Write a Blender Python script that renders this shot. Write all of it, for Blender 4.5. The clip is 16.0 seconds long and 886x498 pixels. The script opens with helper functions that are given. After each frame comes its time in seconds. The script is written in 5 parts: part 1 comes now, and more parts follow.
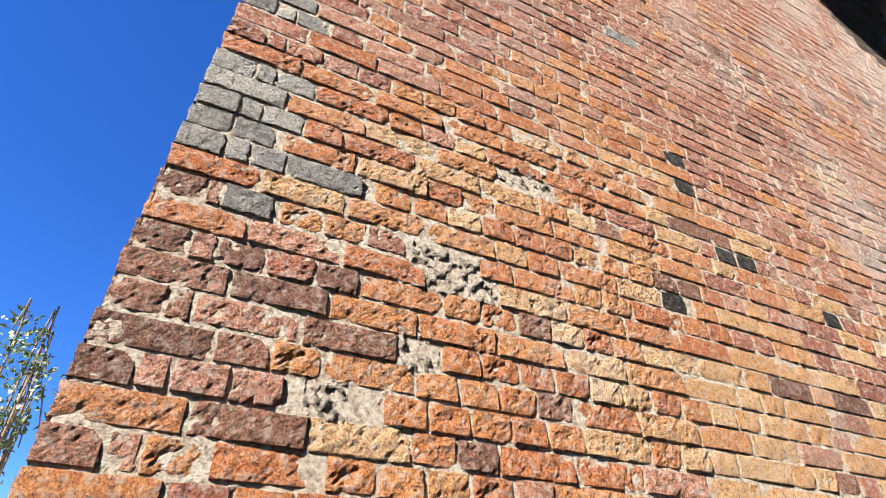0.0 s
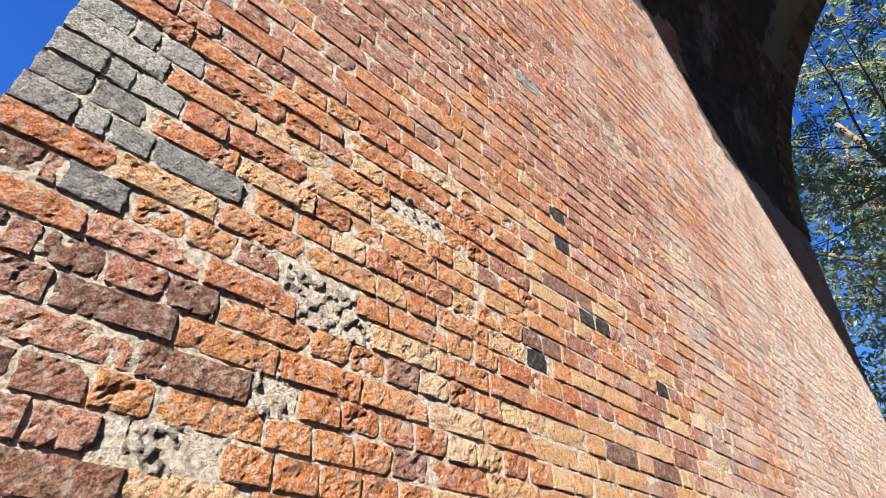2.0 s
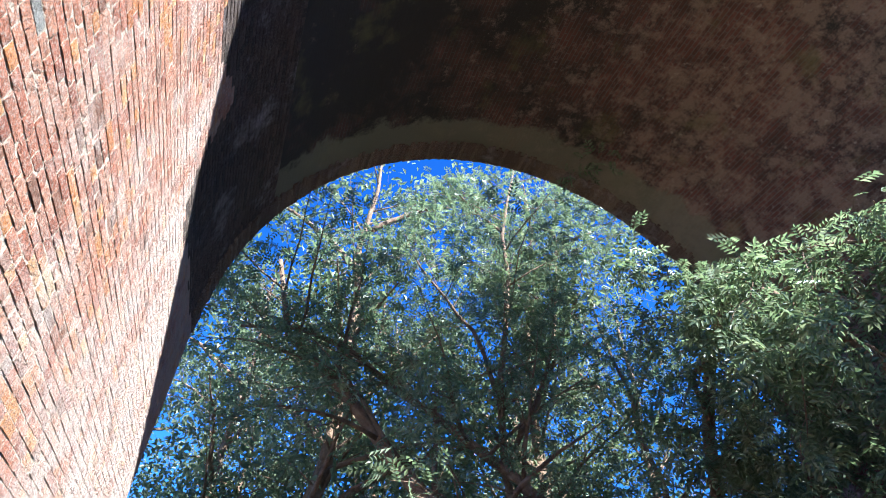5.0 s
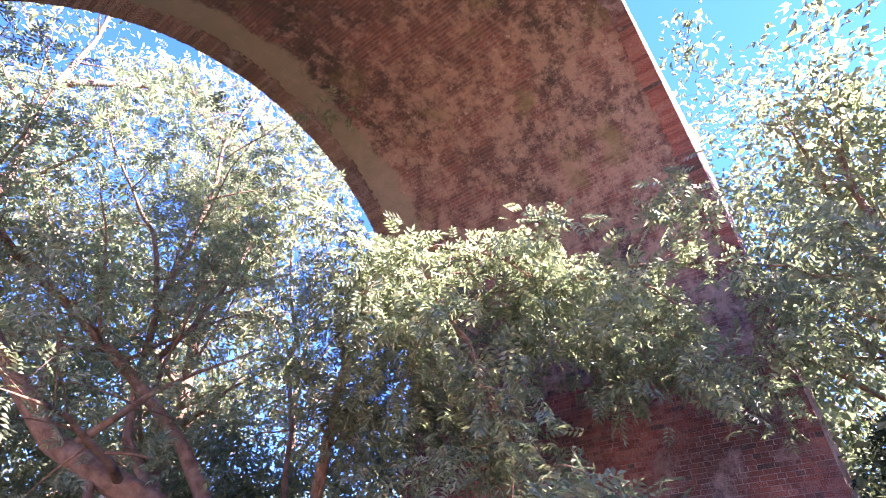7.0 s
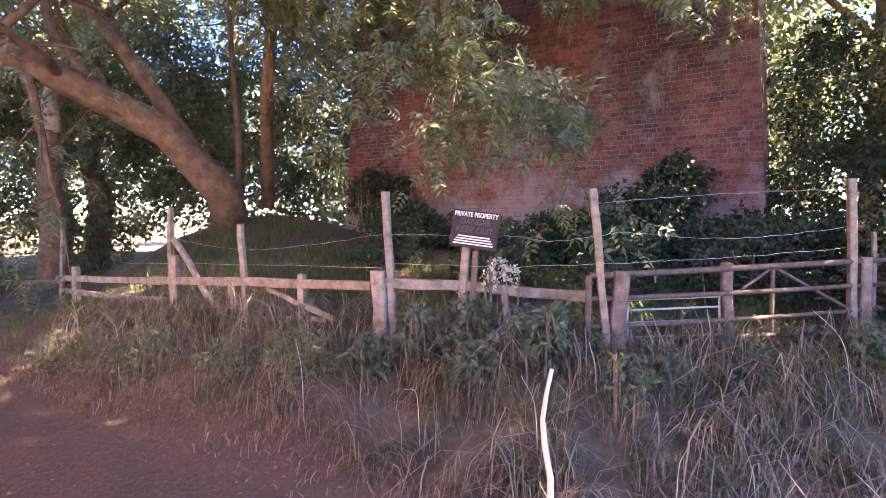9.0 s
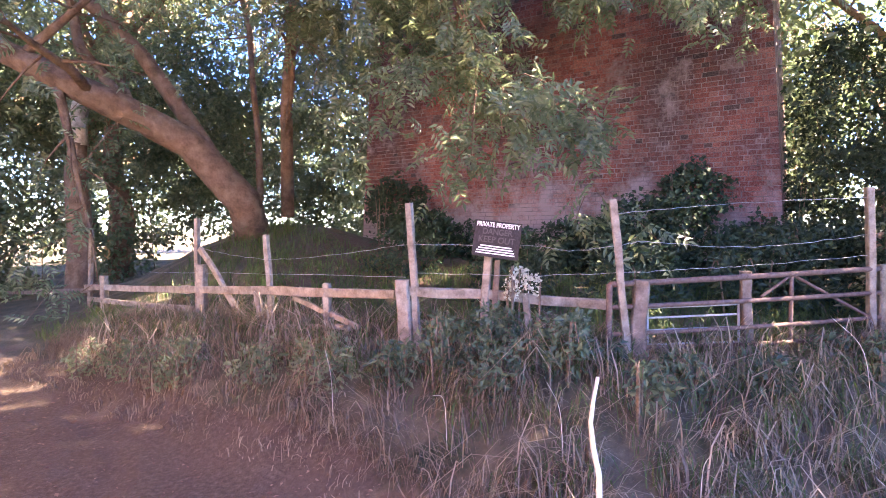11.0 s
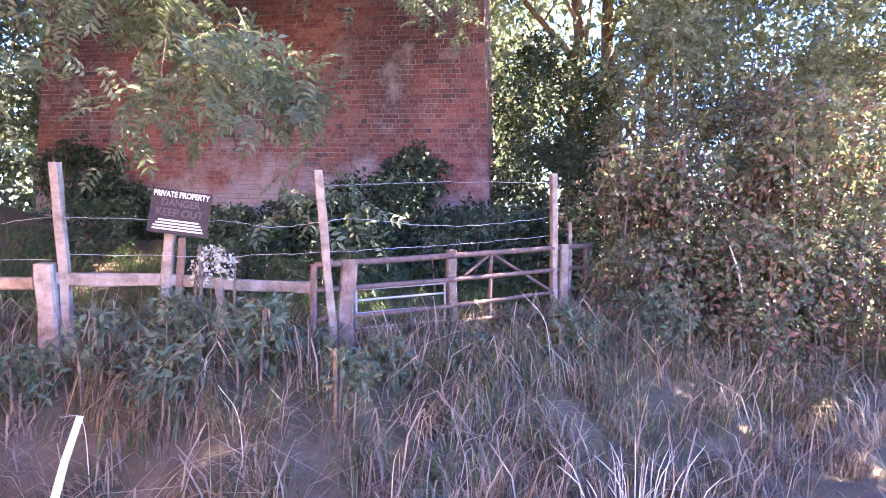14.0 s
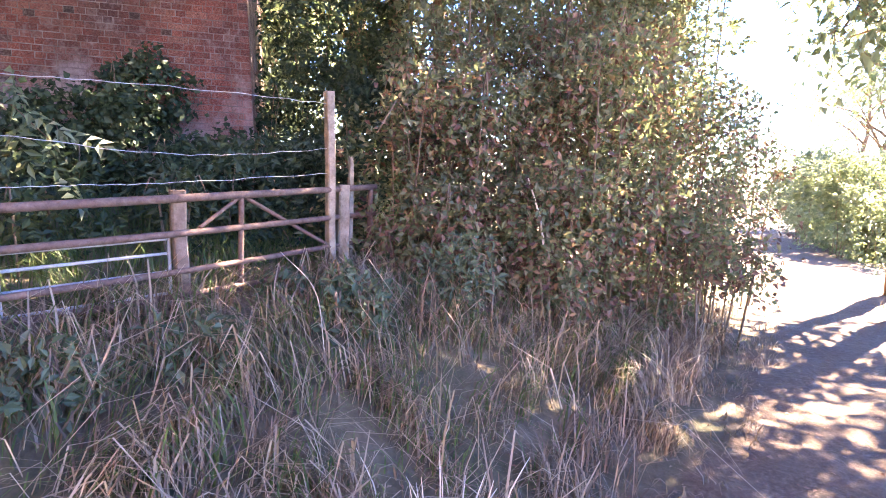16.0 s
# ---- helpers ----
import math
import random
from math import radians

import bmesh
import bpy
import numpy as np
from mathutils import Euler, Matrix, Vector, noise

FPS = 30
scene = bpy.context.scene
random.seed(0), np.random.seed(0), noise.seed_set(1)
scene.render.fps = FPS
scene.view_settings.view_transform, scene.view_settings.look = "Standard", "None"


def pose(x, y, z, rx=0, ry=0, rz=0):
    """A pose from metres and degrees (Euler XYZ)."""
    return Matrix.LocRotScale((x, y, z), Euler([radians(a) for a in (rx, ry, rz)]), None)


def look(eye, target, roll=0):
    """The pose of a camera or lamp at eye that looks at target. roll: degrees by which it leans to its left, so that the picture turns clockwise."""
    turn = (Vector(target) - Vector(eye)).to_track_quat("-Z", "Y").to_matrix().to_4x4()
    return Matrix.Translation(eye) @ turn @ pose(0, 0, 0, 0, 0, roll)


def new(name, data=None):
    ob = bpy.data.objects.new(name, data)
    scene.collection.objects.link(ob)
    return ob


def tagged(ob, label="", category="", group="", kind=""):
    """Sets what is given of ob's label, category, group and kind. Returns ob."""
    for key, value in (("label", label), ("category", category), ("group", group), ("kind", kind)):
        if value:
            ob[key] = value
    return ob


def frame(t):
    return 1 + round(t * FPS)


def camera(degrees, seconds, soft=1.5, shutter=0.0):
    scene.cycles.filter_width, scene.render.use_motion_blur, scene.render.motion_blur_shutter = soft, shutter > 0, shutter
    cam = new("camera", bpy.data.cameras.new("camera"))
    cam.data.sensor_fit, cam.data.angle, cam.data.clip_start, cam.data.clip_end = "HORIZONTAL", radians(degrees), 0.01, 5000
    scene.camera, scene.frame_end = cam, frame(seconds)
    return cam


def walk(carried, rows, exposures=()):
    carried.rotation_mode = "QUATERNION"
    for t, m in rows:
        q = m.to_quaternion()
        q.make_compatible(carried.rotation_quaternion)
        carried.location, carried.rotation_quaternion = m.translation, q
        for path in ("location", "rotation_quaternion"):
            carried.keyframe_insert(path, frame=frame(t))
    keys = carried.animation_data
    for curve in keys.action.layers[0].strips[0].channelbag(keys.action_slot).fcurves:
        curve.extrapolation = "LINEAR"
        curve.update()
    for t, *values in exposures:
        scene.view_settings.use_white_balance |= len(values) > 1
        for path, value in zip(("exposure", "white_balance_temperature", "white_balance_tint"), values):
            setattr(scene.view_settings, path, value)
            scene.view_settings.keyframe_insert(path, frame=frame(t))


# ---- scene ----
cam = camera(75.5, 16.0, 1.0)
PATH = [
    (0, (1.217, 0.193, 1.394), (-0.269, 0.936, 2.507), 0.4),
    (0.5, (1.224, 0.178, 1.437), (-0.265, 0.924, 2.545), 0.6),
    (1, (1.219, 0.175, 1.499), (-0.268, 0.921, 2.61), 0.6),
    (1.5, (1.19, 0.143, 1.52), (-0.211, 1.039, 2.631), 1.2),
    (2, (1.145, 0.153, 1.548), (-0.063, 1.293, 2.662), 1.7),
    (2.5, (1.122, 0.147, 1.583), (0.18, 1.462, 2.76), 2.0),
    (3, (1.135, 0.134, 1.631), (0.488, 1.533, 2.905), 2.3),
    (3.5, (1.18, 0.095, 1.66), (0.778, 1.574, 2.945), 2.8),
    (4, (1.229, 0.084, 1.68), (1.114, 1.61, 2.969), 3.8),
    (4.5, (1.27, 0.106, 1.673), (1.415, 1.612, 2.98), 3.8),
    (5, (1.32, 0.15, 1.69), (1.75, 1.592, 3.007), 4.0),
    (5.2, (1.335, 0.155, 1.695), (1.868, 1.558, 3.017), 4.0),
    (7.3, (1.823, -0.323, 1.648), (3.152, 0.654, 2.779), 0.2),
    (7.5, (1.823, -0.323, 1.648), (3.218, 0.689, 2.662), -0.0),
    (8, (1.823, -0.323, 1.648), (3.369, 0.765, 2.3), -0.1),
    (8.5, (1.823, -0.323, 1.648), (3.449, 0.798, 1.959), 0.6),
    (9, (1.823, -0.323, 1.648), (3.485, 0.787, 1.572), 0.6),
    (9.2, (1.823, -0.323, 1.648), (3.481, 0.773, 1.423), 0.7),
    (11.3, (1.589, -0.315, 1.685), (3.211, 0.855, 1.73), 0.1),
    (11.5, (1.55, -0.31, 1.656), (3.172, 0.855, 1.777), 0.2),
    (12, (1.573, -0.323, 1.618), (3.192, 0.845, 1.735), -0.0),
    (12.5, (1.754, -0.372, 1.589), (3.378, 0.79, 1.7), -0.3),
    (13, (1.791, -0.43, 1.568), (3.534, 0.55, 1.598), 0.2),
    (13.5, (2.062, -0.384, 1.59), (3.965, 0.227, 1.514), 1.0),
    (14, (2.285, -0.387, 1.602), (4.255, -0.055, 1.512), 1.4),
    (14.5, (2.6, -0.404, 1.587), (4.59, -0.264, 1.435), 1.7),
    (15, (2.939, -0.414, 1.548), (4.928, -0.487, 1.352), 2.1),
    (15.5, (3.213, -0.412, 1.582), (5.191, -0.629, 1.378), 2.5),
    (16, (3.55, -0.474, 1.546), (5.489, -0.888, 1.287), 3.0),
]
EXPO = [(0, 1.92, 6500, 8), (2, 1.95, 6400, 8), (3.5, 2.02, 6000, 9), (4.5, 2.32, 5700, 8), (5.2, 2.62, 5500, 4), (7.3, 4.15, 7000, 46), (8.5, 4.0, 8400, 30), (9, 4.3, 8900, 32), (12, 4.65, 7800, 30), (13, 4.8, 7800, 32), (13.9, 5.05, 7400, 37), (15, 5.0, 7700, 31), (16, 4.85, 8800, 27)]
walk(cam, [(t, look(e, g, r)) for t, e, g, r in PATH], exposures=EXPO)

# ---- light ----
SUN = Vector((1.0, -2.0, 2.0)).normalized()
world = bpy.data.worlds.new("world")
scene.world = world
world.use_nodes = True
wn = world.node_tree
sky = wn.nodes.new("ShaderNodeTexSky")
sky.sky_type, sky.sun_disc = "NISHITA", False
sky.sun_elevation, sky.sun_rotation = math.asin(SUN.z), math.atan2(SUN.x, SUN.y)
sky.altitude, sky.air_density, sky.dust_density, sky.ozone_density = 1500.0, 1.0, 0.0, 7.0
deep = wn.nodes.new("ShaderNodeHueSaturation")
deep.inputs["Hue"].default_value, deep.inputs["Saturation"].default_value = 0.515, 1.2
wn.links.new(sky.outputs[0], deep.inputs["Color"])
wn.links.new(deep.outputs[0], wn.nodes["Background"].inputs[0])
wn.nodes["Background"].inputs[1].default_value = 0.075
sun = new("sun", bpy.data.lights.new("sun", "SUN"))
sun.data.energy, sun.data.angle, sun.data.color = 5.0, radians(0.53), (1.0, 0.95, 0.87)
sun.matrix_world = look((0, 0, 0), -SUN)

# ---- materials ----
def nodes_of(name):
    m = bpy.data.materials.new(name)
    m.use_nodes = True
    nt = m.node_tree
    return m, nt, nt.nodes["Principled BSDF"]


def nd(nt, kind, **kw):
    n = nt.nodes.new(kind)
    for k, v in kw.items():
        n.inputs[k].default_value = v
    return n


def tex_noise(nt, vec, scale, detail=4.0, rough=0.55):
    n = nd(nt, "ShaderNodeTexNoise", Scale=scale, Detail=detail, Roughness=rough)
    nt.links.new(vec, n.inputs["Vector"])
    return n.outputs["Fac"]


def ramp(nt, fac, stops):
    r = nt.nodes.new("ShaderNodeValToRGB")
    e = r.color_ramp.elements
    while len(e) < len(stops):
        e.new(0.5)
    for el, (p, c) in zip(e, stops):
        el.position, el.color = p, (*c, 1)
    nt.links.new(fac, r.inputs[0])
    return r.outputs[0]


def blend(nt, fac, a, b, mode="MIX"):
    m = nt.nodes.new("ShaderNodeMix")
    m.data_type, m.blend_type = "RGBA", mode
    for v, s in ((fac, m.inputs[0]), (a, m.inputs[6]), (b, m.inputs[7])):
        if isinstance(v, (int, float)):
            s.default_value = v
        elif isinstance(v, tuple):
            s.default_value = (*v, 1)
        else:
            nt.links.new(v, s)
    return m.outputs[2]


def maths(nt, op, a, b=0.5, clamp=False):
    m = nt.nodes.new("ShaderNodeMath")
    m.operation, m.use_clamp = op, clamp
    for v, s in ((a, m.inputs[0]), (b, m.inputs[1])):
        if isinstance(v, (int, float)):
            s.default_value = v
        else:
            nt.links.new(v, s)
    return m.outputs[0]


def remap(nt, v, a, b, c=0.0, d=1.0):
    m = nt.nodes.new("ShaderNodeMapRange")
    m.inputs[1].default_value, m.inputs[2].default_value = a, b
    m.inputs[3].default_value, m.inputs[4].default_value = c, d
    nt.links.new(v, m.inputs[0])
    return m.outputs[0]


def bump(nt, bs, h, strength, dist):
    b = nd(nt, "ShaderNodeBump", Strength=strength, Distance=dist)
    nt.links.new(h, b.inputs["Height"])
    nt.links.new(b.outputs[0], bs.inputs["Normal"])


def where(nt):
    g = nt.nodes.new("ShaderNodeNewGeometry")
    return g.outputs["Position"]


def piece_random(nt):
    o = nt.nodes.new("ShaderNodeObjectInfo")
    g = nt.nodes.new("ShaderNodeNewGeometry")
    return maths(nt, "FRACT", maths(nt, "ADD", o.outputs["Random"], g.outputs["Random Per Island"]))


def brick_material(name, stops, pits=0.6, lime=0.35, soot=0.0):
    m, nt, bs = nodes_of(name)
    pos = where(nt)
    col = ramp(nt, piece_random(nt), stops)
    grain = tex_noise(nt, pos, 190, 8, 0.85)
    col = blend(nt, 0.95, col, ramp(nt, grain, [(0.4, (0.12, 0.1, 0.09)), (0.5, (0.5, 0.49, 0.48)), (0.59, (0.93, 0.88, 0.8))]), "OVERLAY")
    blotch = tex_noise(nt, pos, 17, 5, 0.65)
    col = blend(nt, remap(nt, blotch, 0.58, 0.78, 0.0, 0.45), col, (0.16, 0.075, 0.05))
    pit = tex_noise(nt, pos, 62, 6, 0.75)
    col = blend(nt, remap(nt, pit, 0.45, 0.38, 0.0, 0.8), col, (0.09, 0.05, 0.038))
    dust = tex_noise(nt, pos, 46, 8, 0.78)
    col = blend(nt, remap(nt, dust, 0.49, 0.6, 0.0, lime), col, (0.65, 0.56, 0.48))
    if soot:
        big = tex_noise(nt, pos, 0.55, 5, 0.6)
        col = blend(nt, remap(nt, big, 0.42, 0.62, 0.0, soot), col, (0.05, 0.042, 0.045))
        pale = tex_noise(nt, pos, 1.1, 11, 0.78)
        sx = nt.nodes.new("ShaderNodeSeparateXYZ")
        nt.links.new(pos, sx.inputs[0])
        foot = remap(nt, sx.outputs[2], 2.7, 1.7, 0.0, 0.24)
        col = blend(nt, remap(nt, maths(nt, "ADD", pale, foot), 0.53, 0.68, 0.0, 0.7), col, (0.5, 0.41, 0.4))
    else:
        sx = nt.nodes.new("ShaderNodeSeparateXYZ")
        nt.links.new(pos, sx.inputs[0])
        far = remap(nt, sx.outputs[1], 1.8, 5.5, 0.0, 1.0)
        eff = remap(nt, maths(nt, "ADD", tex_noise(nt, pos, 1.4, 10, 0.8), maths(nt, "MULTIPLY", far, 0.2)), 0.54, 0.72, 0.0, 0.62)
        col = blend(nt, eff, col, (0.64, 0.56, 0.51))
    nt.links.new(col, bs.inputs["Base Color"])
    bs.inputs["Roughness"].default_value = 0.92
    bs.inputs["Specular IOR Level"].default_value = 0.25
    v = nd(nt, "ShaderNodeTexVoronoi", Scale=150.0)
    nt.links.new(pos, v.inputs["Vector"])
    h = maths(nt, "ADD", maths(nt, "MULTIPLY", v.outputs["Distance"], 0.5 * pits), maths(nt, "MULTIPLY", grain, 1.8 * pits))
    h = maths(nt, "ADD", h, maths(nt, "MULTIPLY", dust, 2.6))
    bump(nt, bs, h, 1.0, 0.012)
    return m


def rough_material(name, stops, scale, bump_scale, strength=0.6, dist=0.01, rough=0.95):
    m, nt, bs = nodes_of(name)
    pos = where(nt)
    a = tex_noise(nt, pos, scale, 6, 0.65)
    b = tex_noise(nt, pos, bump_scale, 5, 0.7)
    col = blend(nt, 0.4, ramp(nt, a, stops), ramp(nt, b, [(0.3, (0.3, 0.3, 0.3)), (0.7, (0.72, 0.72, 0.7))]), "OVERLAY")
    nt.links.new(col, bs.inputs["Base Color"])
    bs.inputs["Roughness"].default_value = rough
    bs.inputs["Specular IOR Level"].default_value = 0.25
    bump(nt, bs, maths(nt, "ADD", a, b), strength, dist)
    return m


def leaf_material(name, stops, glow=0.35, rough=0.45):
    m, nt, bs = nodes_of(name)
    g = nt.nodes.new("ShaderNodeNewGeometry")
    col = ramp(nt, g.outputs["Random Per Island"], stops)
    patch = tex_noise(nt, where(nt), 1.3, 3)
    col = blend(nt, remap(nt, patch, 0.35, 0.7, 0.0, 0.5), col, tuple(0.7 * c for c in stops[0][1]))
    nt.links.new(col, bs.inputs["Base Color"])
    bs.inputs["Roughness"].default_value = rough
    t = nt.nodes.new("ShaderNodeBsdfTranslucent")
    nt.links.new(blend(nt, 1.0, col, (0.95, 1.0, 0.8), "MULTIPLY"), t.inputs[0])
    mix = nt.nodes.new("ShaderNodeMixShader")
    mix.inputs[0].default_value = glow
    nt.links.new(bs.outputs[0], mix.inputs[1])
    nt.links.new(t.outputs[0], mix.inputs[2])
    nt.links.new(mix.outputs[0], nt.nodes["Material Output"].inputs[0])
    return m


RED = brick_material("brick_red", [(0.0, (0.33, 0.115, 0.075)), (0.35, (0.46, 0.175, 0.11)), (0.7, (0.53, 0.25, 0.165)), (1.0, (0.46, 0.23, 0.17))], 0.7, 0.7)
ORANGE = brick_material("brick_orange", [(0.0, (0.52, 0.17, 0.065)), (0.4, (0.62, 0.25, 0.09)), (0.75, (0.64, 0.31, 0.13)), (1.0, (0.53, 0.19, 0.085))], 1.0, 0.6)
BUFF = brick_material("brick_buff", [(0.0, (0.66, 0.34, 0.14)), (0.5, (0.7, 0.42, 0.2)), (1.0, (0.73, 0.5, 0.28))], 1.2, 0.65)
BROWN = brick_material("brick_brown", [(0.0, (0.2, 0.095, 0.07)), (0.5, (0.28, 0.13, 0.085)), (1.0, (0.36, 0.17, 0.12))], 0.5, 0.42)
GREY = brick_material("brick_grey", [(0.0, (0.19, 0.19, 0.19)), (0.5, (0.3, 0.3, 0.295)), (1.0, (0.4, 0.39, 0.37))], 0.3, 0.3)
BLACK = brick_material("brick_black", [(0.0, (0.018, 0.018, 0.018)), (1.0, (0.04, 0.04, 0.038))], 0.3, 0.12)
# darker copy of the red brick with shade in its colour, soot on top
SHADE_RED = brick_material("brick_shaded_red", [(0.0, (0.2, 0.06, 0.05)), (0.5, (0.3, 0.095, 0.072)), (0.9, (0.34, 0.15, 0.12)), (1.0, (0.06, 0.045, 0.045))], 0.5, 0.22, 0.8)
# near-black brown: the shade of the upper wall put into the brick colour
SHADE_BROWN = brick_material("brick_shade_brown", [(0.0, (0.05, 0.04, 0.036)), (0.5, (0.09, 0.062, 0.052)), (1.0, (0.13, 0.09, 0.075))], 0.5, 0.2, 0.6)
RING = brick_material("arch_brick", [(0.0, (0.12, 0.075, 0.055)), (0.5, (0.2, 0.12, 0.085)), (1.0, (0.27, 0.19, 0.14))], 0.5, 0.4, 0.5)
MORTAR = rough_material("mortar", [(0.32, (0.22, 0.165, 0.125)), (0.46, (0.47, 0.38, 0.3)), (0.56, (0.6, 0.51, 0.42)), (0.68, (0.7, 0.63, 0.55))], 75, 210, 1.0, 0.012)
STONE = rough_material("rubble_mortar", [(0.35, (0.1, 0.085, 0.07)), (0.5, (0.25, 0.21, 0.175)), (0.65, (0.42, 0.37, 0.31))], 60, 170, 1.0, 0.012)
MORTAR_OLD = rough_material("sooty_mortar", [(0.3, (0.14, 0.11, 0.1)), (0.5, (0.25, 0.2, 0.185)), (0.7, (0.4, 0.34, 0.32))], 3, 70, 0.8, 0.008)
WOOD = rough_material("weathered_wood", [(0.3, (0.15, 0.12, 0.09)), (0.5, (0.29, 0.24, 0.19)), (0.7, (0.42, 0.36, 0.29))], 9, 60, 0.6, 0.006)
DARKWOOD = rough_material("old_rail_wood", [(0.3, (0.11, 0.08, 0.06)), (0.5, (0.2, 0.15, 0.12)), (0.7, (0.3, 0.24, 0.2))], 9, 60, 0.6, 0.006)
BARK = rough_material("bark", [(0.3, (0.1, 0.065, 0.045)), (0.5, (0.19, 0.125, 0.085)), (0.7, (0.27, 0.19, 0.14))], 5, 32, 1.0, 0.03)
BARK_PALE = rough_material("pale_bark", [(0.3, (0.22, 0.19, 0.15)), (0.5, (0.4, 0.36, 0.3)), (0.7, (0.52, 0.48, 0.42))], 5, 30, 0.8, 0.02)
TWIG = rough_material("twig_bark", [(0.3, (0.12, 0.085, 0.06)), (0.7, (0.26, 0.2, 0.15))], 20, 80, 0.5, 0.005)
PALE_STICK = rough_material("dead_stick", [(0.3, (0.55, 0.48, 0.36)), (0.7, (0.75, 0.69, 0.56))], 20, 90, 0.5, 0.004)
GALV = rough_material("galvanised_steel", [(0.3, (0.3, 0.3, 0.31)), (0.7, (0.5, 0.5, 0.5))], 30, 150, 0.2, 0.002, 0.5)
RUST = rough_material("rusty_steel", [(0.3, (0.1, 0.06, 0.05)), (0.6, (0.18, 0.115, 0.095)), (0.8, (0.27, 0.21, 0.185))], 25, 120, 0.4, 0.003, 0.75)
LEAF_ASH = leaf_material("ash_leaf", [(0.0, (0.13, 0.18, 0.105)), (0.5, (0.2, 0.26, 0.155)), (1.0, (0.33, 0.36, 0.24))], 0.55, 0.4)
LEAF_WOOD = leaf_material("wood_leaf", [(0.0, (0.1, 0.145, 0.085)), (0.5, (0.155, 0.205, 0.125)), (1.0, (0.25, 0.28, 0.18))], 0.5)
LEAF_LIGHT = leaf_material("light_leaf", [(0.0, (0.15, 0.19, 0.11)), (0.5, (0.22, 0.26, 0.15)), (1.0, (0.31, 0.33, 0.21))], 0.5)
LEAF_IVY = leaf_material("ivy_leaf", [(0.0, (0.02, 0.045, 0.022)), (0.5, (0.035, 0.07, 0.033)), (1.0, (0.06, 0.1, 0.045))], 0.15, 0.68)
LEAF_BRAMBLE = leaf_material("bramble_leaf", [(0.0, (0.12, 0.15, 0.085)), (0.5, (0.18, 0.215, 0.12)), (0.8, (0.27, 0.28, 0.165)), (1.0, (0.34, 0.22, 0.15))], 0.5, 0.6)
LEAF_NETTLE = leaf_material("nettle_leaf", [(0.0, (0.07, 0.11, 0.065)), (0.5, (0.12, 0.17, 0.1)), (1.0, (0.2, 0.25, 0.15))], 0.35, 0.55)
LEAF_DRY = leaf_material("dry_leaf", [(0.0, (0.13, 0.065, 0.05)), (0.5, (0.22, 0.125, 0.09)), (1.0, (0.34, 0.23, 0.165))], 0.3, 0.7)
GRASS_DRY = leaf_material("dry_grass", [(0.0, (0.14, 0.094, 0.066)), (0.5, (0.26, 0.185, 0.13)), (1.0, (0.45, 0.355, 0.255))], 0.35, 0.7)
GRASS_STRAW = leaf_material("straw_grass", [(0.0, (0.3, 0.225, 0.15)), (0.5, (0.44, 0.345, 0.24)), (1.0, (0.58, 0.48, 0.35))], 0.3, 0.7)
GRASS_GREEN = leaf_material("green_grass", [(0.0, (0.05, 0.1, 0.025)), (0.5, (0.09, 0.15, 0.04)), (1.0, (0.17, 0.2, 0.07))], 0.35, 0.6)
BLOSSOM = leaf_material("white_blossom", [(0.0, (0.6, 0.6, 0.5)), (1.0, (0.78, 0.77, 0.68))], 0.4, 0.6)


def ground_material():
    m, nt, bs = nodes_of("ground")
    pos = where(nt)
    at = nt.nodes.new("ShaderNodeAttribute")
    at.attribute_name = "soil"
    fine = tex_noise(nt, pos, 28, 6, 0.75)
    mid = tex_noise(nt, pos, 2.2, 5, 0.65)
    soil = ramp(nt, fine, [(0.3, (0.05, 0.032, 0.022)), (0.5, (0.105, 0.07, 0.047)), (0.72, (0.2, 0.145, 0.1))])
    soil = blend(nt, remap(nt, mid, 0.4, 0.65, 0.0, 0.6), soil, (0.125, 0.08, 0.053))
    turf = ramp(nt, mid, [(0.3, (0.05, 0.06, 0.03)), (0.5, (0.11, 0.09, 0.055)), (0.7, (0.2, 0.155, 0.1))])
    turf = blend(nt, 0.5, turf, ramp(nt, fine, [(0.3, (0.25, 0.25, 0.25)), (0.7, (0.75, 0.75, 0.7))]), "OVERLAY")
    edge = remap(nt, maths(nt, "ADD", at.outputs["Fac"], maths(nt, "MULTIPLY", maths(nt, "SUBTRACT", mid, 0.5), 0.9)), 0.4, 0.6)
    nt.links.new(blend(nt, edge, turf, soil), bs.inputs["Base Color"])
    bs.inputs["Roughness"].default_value = 0.97
    bump(nt, bs, maths(nt, "ADD", fine, maths(nt, "MULTIPLY", mid, 3.0)), 0.7, 0.03)
    return m


